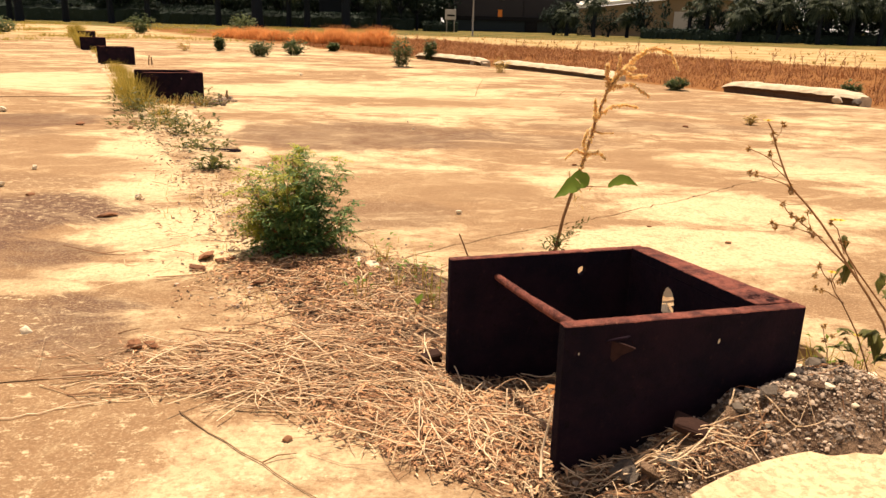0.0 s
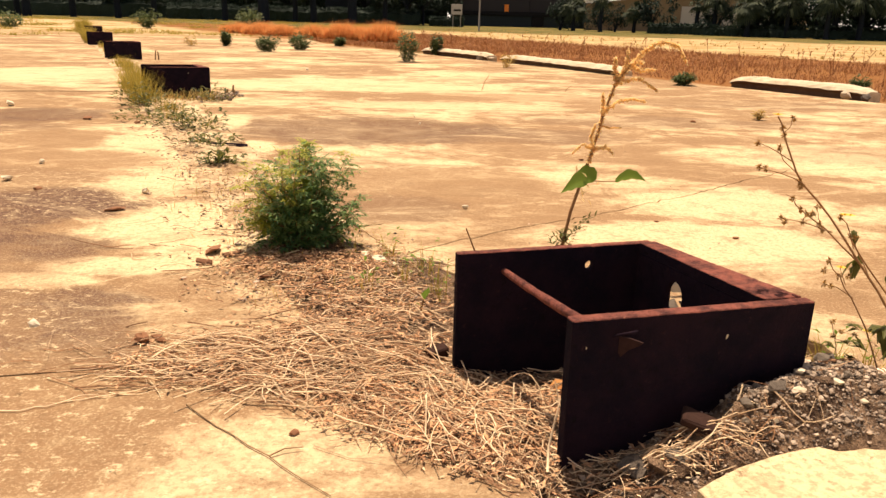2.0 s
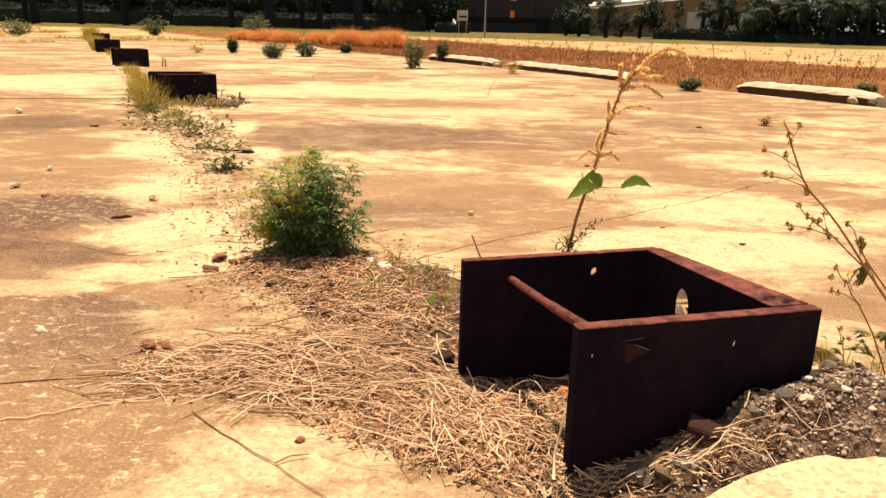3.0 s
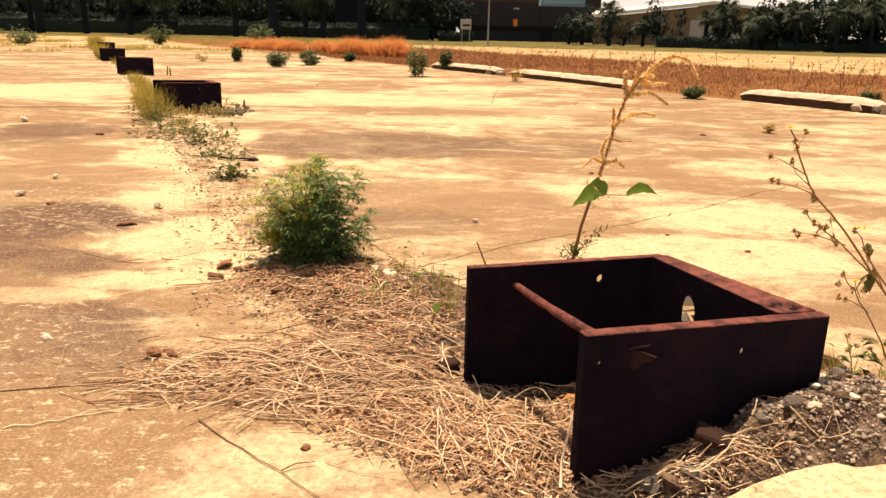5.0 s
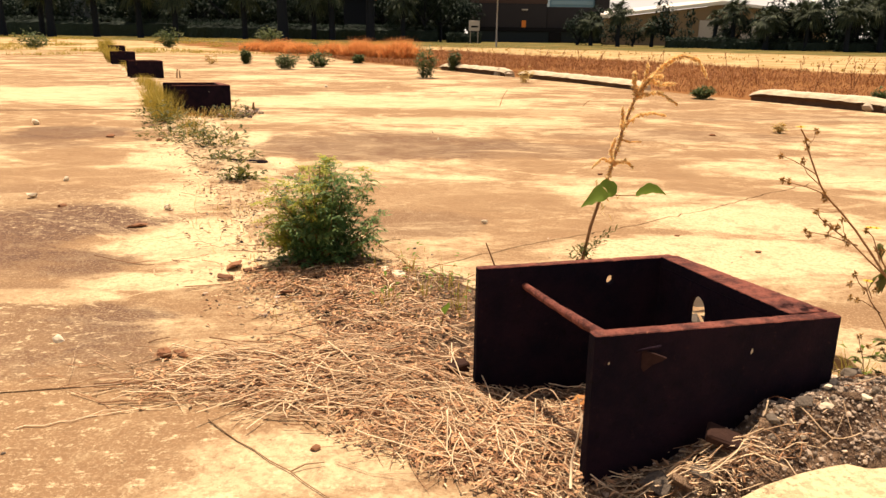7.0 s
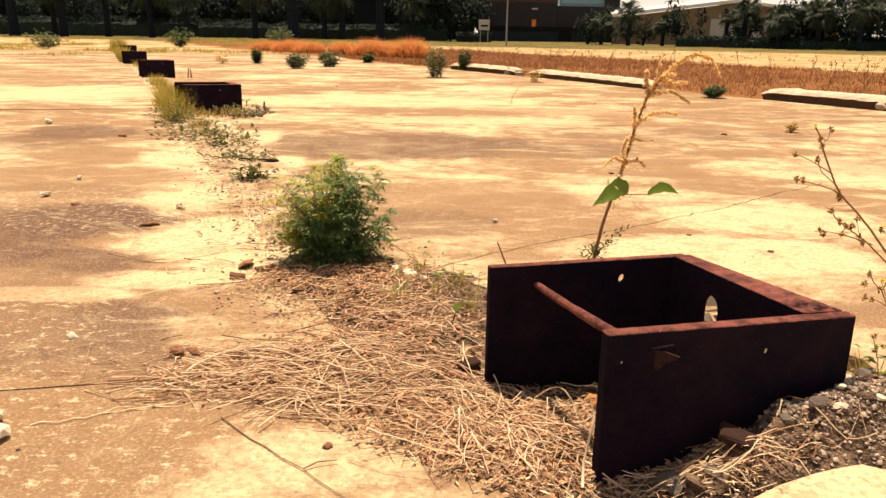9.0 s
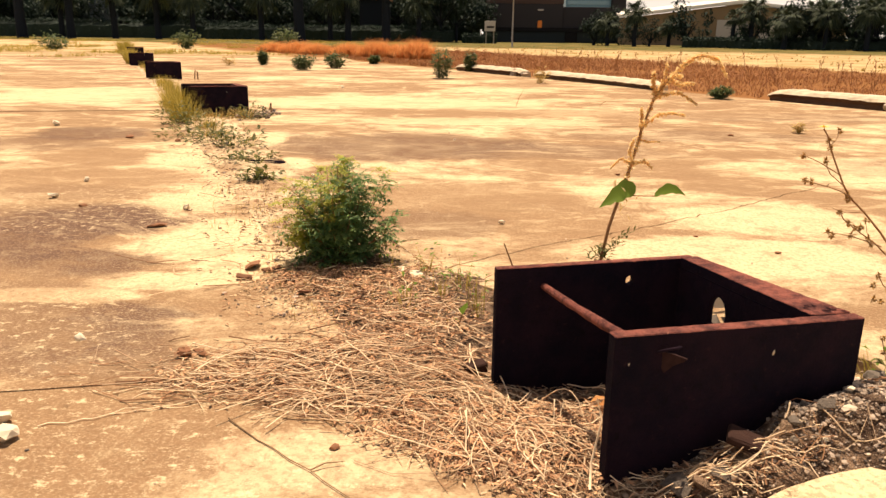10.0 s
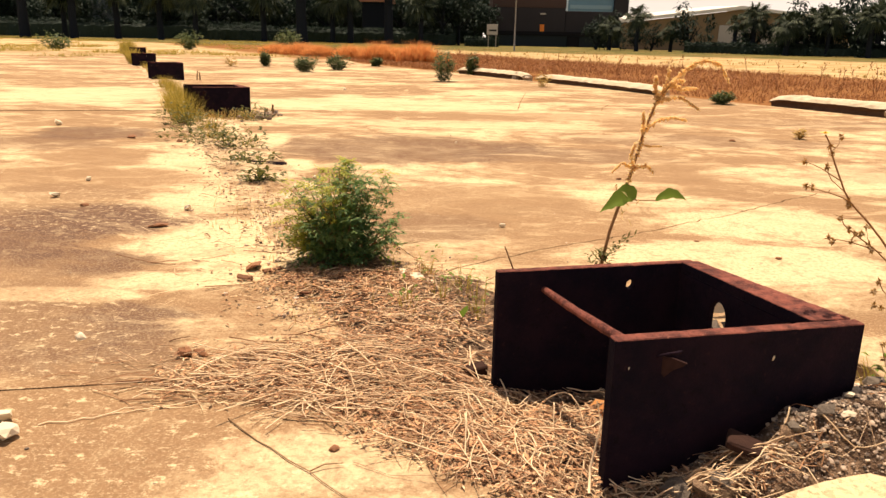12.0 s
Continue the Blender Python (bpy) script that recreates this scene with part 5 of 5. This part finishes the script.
def build_fields():
    rng = random.Random(41)
    n, d = Vector((0.88, 0.47)), Vector((0.47, -0.88))
    hp = Heap()
    for _ in range(26000):
        s = 10.9 + 11.3 * rng.random() ** 1.2
        t = rng.uniform(-52, 14)
        p = n * s + d * t
        if p.y < 7 or p.x > p.y * .72 or p.x < -p.y * .15:
            continue
        a = rng.uniform(0, 6.28)
        h = rng.uniform(.05, .17) * (1 + .9 * noise.noise((p.x * .3, p.y * .3, 0)))
        for _ in range(3):
            hp.blade((p.x + rng.gauss(0, .05), p.y + rng.gauss(0, .05), -.06), a + rng.gauss(0, 1.5), h * rng.uniform(.6, 1.1), .009 + .0005 * p.y, h * rng.uniform(.3, 1.3))
    tagged(hp.done("russet_grass", M_RED_GRASS), "russet dead grass covering the field beyond the kerb", "dry grass", kind="stuff")
    hp = Heap()
    for _ in range(500):
        s = rng.uniform(22, 40)
        p = n * s + d * rng.uniform(-60, 10)
        if p.y < 10 or p.x > p.y * .75 or p.x < -p.y * .2:
            continue
        h = rng.uniform(.04, .12)
        for _ in range(3):
            hp.blade((p.x + rng.gauss(0, .1), p.y + rng.gauss(0, .1), -.05), rng.uniform(0, 6.28), h, .05, h * .5)
    tagged(hp.done("pale_grass", M_DRY_GRASS), "pale thin grass on the sandy strip", "dry grass", kind="stuff")
    hp = Heap()
    for _ in range(5200):
        y = 27 + 72 * rng.random() ** 1.5
        x = rng.uniform(-.62, -.02) * y
        if noise.noise((x * .2, y * .1, 3.1)) < (.12 if y > 34 else .3) or x > -.25 * y and y < 31:
            continue
        h = rng.uniform(.05, .2)
        for _ in range(8):
            hp.blade((x + rng.gauss(0, .16), y + rng.gauss(0, .16), -.05), rng.uniform(0, 6.28), h * rng.uniform(.4, 1.2), .012 + .0004 * y, h * rng.uniform(.4, 1.4))
    tagged(hp.done("weedy_grass", M_GREEN_GRASS), "yellow-green weedy grass beyond the slab's end", "grass", kind="stuff")
    hp = Heap()
    for _ in range(120):
        p = n * rng.uniform(11.5, 22) + d * rng.uniform(-25, 6)
        h = rng.uniform(.25, .6)
        a = rng.uniform(0, 6.28)
        hp.tube([(p.x, p.y, -.05), (p.x + math.cos(a) * h * .15, p.y + math.sin(a) * h * .15, h * .6), (p.x + math.cos(a) * h * .4, p.y + math.sin(a) * h * .4, h)], [.008, .006, .003], 4, False)
        for _ in range(5):
            hp.leaf((p.x + math.cos(a) * h * .2, p.y + math.sin(a) * h * .2, h * rng.uniform(.5, .9)), (rng.uniform(-1, 1), rng.uniform(-1, 1), .6), .12, .03)
    tagged(hp.done("dead_weed_growth", M_RED_GRASS), "tall dead brown weeds standing in the field", "dead weeds", kind="stuff")
    for i, (x, y, w, h) in enumerate(((-7.0, 38, 1.1, .7), (-5.9, 36.5, .8, .6), (-2.7, 31.5, .8, .85), (-1.9, 31, .6, .7), (-1.05, 29.6, .85, .9), (-0.35, 29.4, .5, .45), (-4.0, 33, .8, .7), (-8.6, 40, 1.0, .6))):
        r2 = random.Random(500 + i)
        hp = Heap()
        for _ in range(2400):
            a, r = r2.uniform(0, 6.28), w * r2.random() ** .6
            top = h * (1 - .55 * (r / w) ** 2)
            hp.blade((math.cos(a) * r, math.sin(a) * r * .7, -.05), r2.uniform(0, 6.28), top * r2.uniform(.4, 1.05), .02, top * r2.uniform(.1, .9))
        thing = base("dry_brush", x, y, 0, "orange dry brush at the slab's edge", "brush", "dry brush")
        tagged(hp.done("brush", M_ORANGE, thing), kind="stuff")


build_fields()

# ---------- far trees and buildings ----------


def crown_mesh(hp, rng, centre, rx, rz, leaves, size):
    lobes = [(Vector((rng.gauss(0, rx * .45), rng.gauss(0, rx * .45), rng.gauss(0, rz * .4))), rng.uniform(.35, .6)) for _ in range(9)]
    for _ in range(leaves):
        c, k = rng.choice(lobes)
        d = Vector((rng.gauss(0, 1), rng.gauss(0, 1), rng.gauss(0, 1))).normalized()
        q = centre + c + Vector((d.x * rx * k, d.y * rx * k, d.z * rz * k)) * rng.uniform(.55, 1.08)
        hp.leaf(q, (rng.gauss(0, 1), rng.gauss(0, 1), rng.gauss(-.2, .6)), size * rng.uniform(.6, 1.4), size * .6)


def broad_tree(name, seed, trunk_h, rx, rz, leaves=900, size=.42, trunk_r=.2, label="dark broad-leaved tree behind the field"):
    rng = random.Random(seed)
    thing = base(name, 0, 0, 0, label, "tree", "far trees")
    hp = Heap()
    hp.tube([(0, 0, -.2), (rng.uniform(-.1, .1), 0, trunk_h * .5), (rng.uniform(-.3, .3), 0, trunk_h), (rng.uniform(-.4, .4), 0, trunk_h + rz * .7)], [trunk_r * 1.25, trunk_r, trunk_r * .8, trunk_r * .3], 8)
    for _ in range(6):
        a = rng.uniform(0, 6.28)
        hp.tube([(0, 0, trunk_h * rng.uniform(.7, 1)), (math.cos(a) * rx * .4, math.sin(a) * rx * .4, trunk_h + rz * .3), (math.cos(a) * rx * .8, math.sin(a) * rx * .8, trunk_h + rz * .7)], [trunk_r * .5, trunk_r * .3, trunk_r * .12], 6, False)
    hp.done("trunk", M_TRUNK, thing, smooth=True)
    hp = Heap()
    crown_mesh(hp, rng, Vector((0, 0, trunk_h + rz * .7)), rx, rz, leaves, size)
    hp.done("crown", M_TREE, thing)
    return thing


def palm_tree(seed, height, trunk_r=.2, fronds=34):
    rng = random.Random(seed)
    thing = base("palm_tree", 0, 0, 0, "cabbage palm with a dark rounded head of fronds", "palm tree", "far palms")
    hp = Heap()
    hp.tube([(0, 0, -.2), (.05, 0, height * .4), (0, .05, height * .8), (0, 0, height)], [trunk_r * 1.2, trunk_r, trunk_r, trunk_r * 1.15], 9)
    for _ in range(40):
        a, z = rng.uniform(0, 6.28), height * rng.uniform(.55, 1)
        hp.leaf((math.cos(a) * trunk_r * .8, math.sin(a) * trunk_r * .8, z), (math.cos(a), math.sin(a), .9), .35, .16)
    hp.done("trunk", M_TRUNK, thing, smooth=False)
    hp = Heap()
    for i in range(fronds):
        a = rng.uniform(0, 6.28)
        e = rng.uniform(-.9, 1.3)
        d = Vector((math.cos(a) * math.cos(e), math.sin(a) * math.cos(e), math.sin(e)))
        stalk = rng.uniform(.5, .9)
        p = Vector((0, 0, height)) + d * stalk
        hp.tube([(0, 0, height), p], [.025, .015], 3, False)
        side = d.cross(Vector((0, 0, 1))).normalized()
        for k in range(13):
            w = (k / 12 - .5) * 2.6
            q = (d * math.cos(w) + side * math.sin(w)).normalized()
            hp.leaf(p, q, rng.uniform(.8, 1.3), .13, .2, .4)
    hp.done("palm_head", M_PALM, thing)
    return thing


def build_trees():
    rng = random.Random(77)
    broad = [broad_tree("tree", 601, 1.9, 3.6, 3.6, 1700, .55), broad_tree("tree", 602, 1.2, 3.2, 3.2, 1600, .5), broad_tree("tree", 603, 2.6, 4.2, 3.8, 2000, .55), broad_tree("tree", 604, 0.7, 1.5, 2.0, 800, .34)]
    palms = [palm_tree(611, 3.4), palm_tree(612, 2.5, .22), palm_tree(613, 4.6, .3)]
    first = {}

    def put(src, x, y, k=1.0):
        m = pose(x, y, -.05, 0, 0, rng.uniform(0, 360))
        if src.name not in first:
            first[src.name] = True
            src.matrix_basis = m @ Matrix.Diagonal((k, k, k, 1))
            return
        ob = copy_thing(src, m)
        ob.scale = (k, k, k)
    # row on the left, beyond the weedy end
    for x in np.arange(-86, 3, 5.2):
        put(broad[int(rng.random() * 3)], x + rng.uniform(-1.5, 1.5), 112 + rng.uniform(-4, 4), rng.uniform(.85, 1.15))
    for x in np.arange(-95, 6, 3.6):
        put(broad[int(rng.random() * 3)], x + rng.uniform(-2, 2), 124 + rng.uniform(-3, 5), rng.uniform(1.1, 1.4))
    for x, y, k in ((-47, 88, 1.7), (-42.5, 90, 1.4), (-16.5, 90, 1.9), (-6.8, 92, 1.6), (-40, 96, 1.2), (-11.5, 94, 1.2)):
        put(palms[2], x, y, k)
    for x, y, k in ((-44.5, 92, 1.5), (-34, 94, 1.7), (-29.5, 93, 1.5), (-22, 95, 1.6), (-13.8, 95, 1.5), (-3.2, 94, 1.4)):
        put(palms[0], x, y, k)
    for x, y, k in ((-.6, 98, .95), (1.4, 100, .85)):
        put(broad[2], x, y, k)
    # right: palms and shrubs before the pale-roofed hall
    for x, y, which, k in ((18.9, 79, 0, .95), (17.0, 83, 1, .9), (22.6, 80, 1, .8), (28.5, 74, 0, 1.0), (30.0, 70, 1, 1.0), (31.9, 73, 0, .85), (33.1, 69, 0, .9), (34.4, 71, 1, 1.1), (35.2, 66, 0, .95),
                           (36.9, 68, 2, .82), (38.0, 66, 0, 1.05), (39.4, 69, 2, .8), (40.6, 66, 0, 1.0), (27.2, 75, 2, .62), (32.6, 71, 2, .72), (34.0, 72, 2, .75), (42.0, 67, 1, 1.15), (44.0, 66, 2, .85), (46.5, 66, 0, 1.1), (49, 66, 2, .9)):
        put(palms[which], x, y, k)
    for x, y, k in ((23.9, 79, 1.15), (16.2, 86, .9), (21.2, 82, .7), (20.0, 84, .8), (30.8, 74, .9), (37.5, 70, 1.1), (41, 70, 1.2), (44.5, 70, 1.2), (48, 70, 1.2), (52, 72, 1.3), (29.3, 76, 1.0), (31.5, 72, 1.2), (33.5, 73, 1.1), (36, 69, 1.2), (39.5, 68, 1.2), (43, 68, 1.3), (17.6, 86, 1.0), (39, 76, 1.7), (43.5, 76, 1.7), (47.5, 75, 1.8), (51, 75, 1.8)):
        put(broad[3], x, y, k)


def hedge(x0, y0, x1, y1, h, w, seed, leaves, size=.3):
    rng = random.Random(seed)
    a, b = Vector((x0, y0, 0)), Vector((x1, y1, 0))
    d = (b - a).normalized()
    s = Vector((-d.y, d.x, 0))
    hp = Heap()
    for _ in range(leaves):
        u = rng.random()
        side, z = rng.uniform(-1, 1), rng.random()
        top = h * (1 + .18 * noise.noise((u * (b - a).length * .5, seed, 0)))
        if abs(side) < .8 and z < .8:
            z = rng.uniform(.8, 1)
        hp.leaf(a.lerp(b, u) + s * side * w / 2 + Vector((0, 0, z * top)), (rng.gauss(0, 1), rng.gauss(0, 1), rng.gauss(.2, .6)), size, size * .57)
    thing = base("hedge", 0, 0, 0, "dark green leafy row, low as hedge under the trees, tall as distant wood", "hedge", "hedges")
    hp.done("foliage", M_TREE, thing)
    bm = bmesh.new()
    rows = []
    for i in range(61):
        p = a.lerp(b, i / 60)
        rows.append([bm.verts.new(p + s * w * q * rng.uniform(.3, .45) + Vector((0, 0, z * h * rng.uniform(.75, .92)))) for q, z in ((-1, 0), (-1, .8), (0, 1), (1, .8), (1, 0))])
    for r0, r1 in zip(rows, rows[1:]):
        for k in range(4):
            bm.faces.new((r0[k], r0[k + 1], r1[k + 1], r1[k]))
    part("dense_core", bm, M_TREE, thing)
    core = Heap()
    n = 24
    for i in range(n):
        p = a.lerp(b, (i + .5) / n)
        core.tube([p + Vector((0, 0, -.1)), p + Vector((rng.uniform(-.2, .2), rng.uniform(-.2, .2), h * .8))], [.06, .03], 5)
    tagged(core.done("branching", M_TRUNK, thing), kind="stuff")


def house(name, label, parts):
    thing = base(name, 0, 0, 0, label, "building")
    for pname, dims, mat, lab in parts:
        part(pname, box_bm(*dims, 0.03), mat, thing, lab)
    return thing


def build_buildings():
    house("warehouse", "beige warehouse with a dark band over a grey-green base", [
        ("wall", (6.2, 110, 1.95, 16.2, 130, 5.1), M_BEIGE, "dull beige rendered wall"), ("upper_wall", (6.15, 109.95, 5.1, 16.25, 130, 9), M_BROWNWALL, "brown upper wall"), ("wall", (16.25, 110.3, 1.95, 24.2, 130, 4.75), M_BEIGE, "lower beige wing"),
        ("base_wall", (6.25, 110.1, -.1, 24.1, 129.9, 1.42), M_GREENWALL, "grey-green base wall"), ("band", (6.1, 109.85, 1.42, 20.5, 129.8, 1.95), M_BAND, "dark horizontal band"),
        ("band", (20.5, 110.15, 1.42, 24.15, 129.85, 1.95), M_GREENWALL, ""), ("door", (16.6, 109.9, -.1, 18.3, 110.08, 1.38), M_BAND, "dark roller door"),
        ("mark", (12.75, 109.94, 1.8, 13.35, 109.99, 2.9), M_ORANGE_PAINT, "orange painted mark"), ("wall_lamp", (12.7, 109.8, 4.2, 13.5, 109.98, 4.4), M_SIGN, "pale wall lamp")])
    house("office_building", "blue-grey office block far behind the warehouse", [
        ("wall", (27, 180, -.1, 37.2, 200, 16), M_BLUE, "")] +
        [("window", (27.4, 179.9, z, 36.8, 179.97, z + .8), M_GLASSY, "long strip window") for i, z in enumerate((5.6, 7.7, 9.8, 11.9))] +
        [("wall", (37.3, 179, -.1, 40.4, 199, 20), M_BEIGE, "narrow stair tower")])
    # hall with a shallow gabled white roof
    thing = base("hall", 0, 0, 0, "tan hall with a shallow white metal roof", "building")
    bm = bmesh.new()
    front = [(21, -.1), (21, 3.0), (34.8, 4.75), (48, 3.6), (48, -.1)]
    a = [bm.verts.new((x, 95, z)) for x, z in front]
    b = [bm.verts.new((x + 6, 125, z)) for x, z in front]
    bm.faces.new(a)
    bm.faces.new(b[::-1])
    for i in range(5):
        bm.faces.new((a[i], a[(i + 1) % 5], b[(i + 1) % 5], b[i]))
    part("wall", bm, M_TANWALL, thing)
    bm = bmesh.new()
    prof = [(20.6, 3.02), (34.8, 4.8), (48.4, 3.62), (48.4, 3.85), (34.8, 5.2), (20.6, 3.4)]
    a = [bm.verts.new((x, 94.5, z)) for x, z in prof]
    b = [bm.verts.new((x + 6, 125.5, z + 1.2)) for x, z in prof]
    bm.faces.new(a)
    bm.faces.new(b[::-1])
    for i in range(6):
        bm.faces.new((a[i], a[(i + 1) % 6], b[(i + 1) % 6], b[i]))
    part("roof", bm, M_WHITE, thing, "white sheet-metal roof")
    part("door", box_bm(32.4, 94.9, -.1, 36.5, 94.98, 2.95, .01), M_SIGN, thing, "wide pale sliding door")
    part("door", box_bm(37.5, 94.9, -.1, 43.5, 94.98, 2.4, .01), M_SIGN, thing, "wide pale sliding door")
    # house with a salmon roof and a pale building between the trees
    house("pale_building", "pale grey building half hidden by trees", [("wall", (-48.4, 108.4, -.1, -45.8, 109.4, 9), M_PALEBLUE, ""), ("lean_to", (-45.75, 108.5, -.1, -44.9, 109.4, 3.4), M_PALEBLUE, "low lean-to")])
    # house wall borrows the near-black trunk colour, so tree shade is painted in
    house("tiled_house", "house with a salmon tiled roof between the trees", [("wall", (-11.2, 104, -.1, -7.5, 109, 5.15), M_TRUNK, "wall coloured near-black as if in tree shade"), ("roof", (-11.5, 103.6, 5.15, -7.2, 109.4, 8.4), M_PINKROOF, "salmon tiled roof")])
    # lamp pole and sign
    thing = base("street_lamp", 5.6, 66, -.05, "tall thin grey lamp pole on the lawn", "street lamp")
    hp = Heap()
    hp.tube([(0, 0, 0), (0, 0, 3), (0.02, 0, 8)], [.075, .06, .045], 10)
    hp.done("pole", M_POLE, thing, smooth=True)
    hp = Heap()
    hp.tube([(0.02, 0, 8), (.6, 0, 8.3), (1.6, 0, 8.35)], [.05, .045, .04], 8)
    hp.done("arm", M_POLE, thing, smooth=True)
    part("lamp_head", box_bm(1.5, -.15, 8.28, 2.2, .15, 8.42, .04), M_POLE, thing)
    thing = base("notice_board", 4.4, 88, -.05, "white notice board on posts before the hedge", "sign")
    part("board", box_bm(-.05, -.05, 1.35, 1.15, .05, 2.45, .01), M_SIGN, thing)
    for x in (.15, 1.0):
        part("post", box_bm(x - .05, .05, 0, x + .05, .15, 2.3, .01), M_POLE, thing)
    part("lettering", box_bm(.2, -.07, 1.7, 1.0, -.052, 1.9, 0), M_BAND, thing)
    # tall row added as distant wood, closing sky gaps between the crowns
    hedge(-115, 140, 6, 136, 8.5, 5, 4, 9000, 1.0)
    hedge(-80, 130, 4, 126, 2.8, 3, 3, 7000, .5)
    hedge(-80, 106, -25, 106, 2.3, 2.5, 5, 6200)
    hedge(-30, 100, 1, 98, 1.8, 2.5, 6, 4200)
    hedge(2, 92, 6, 92, 1.0, 1.5, 7, 500)
    hedge(23, 76, 32, 70, .9, 1.6, 8, 1500)
    hedge(32, 70, 52, 62, 1.0, 1.8, 9, 2600)


build_trees()
build_buildings()
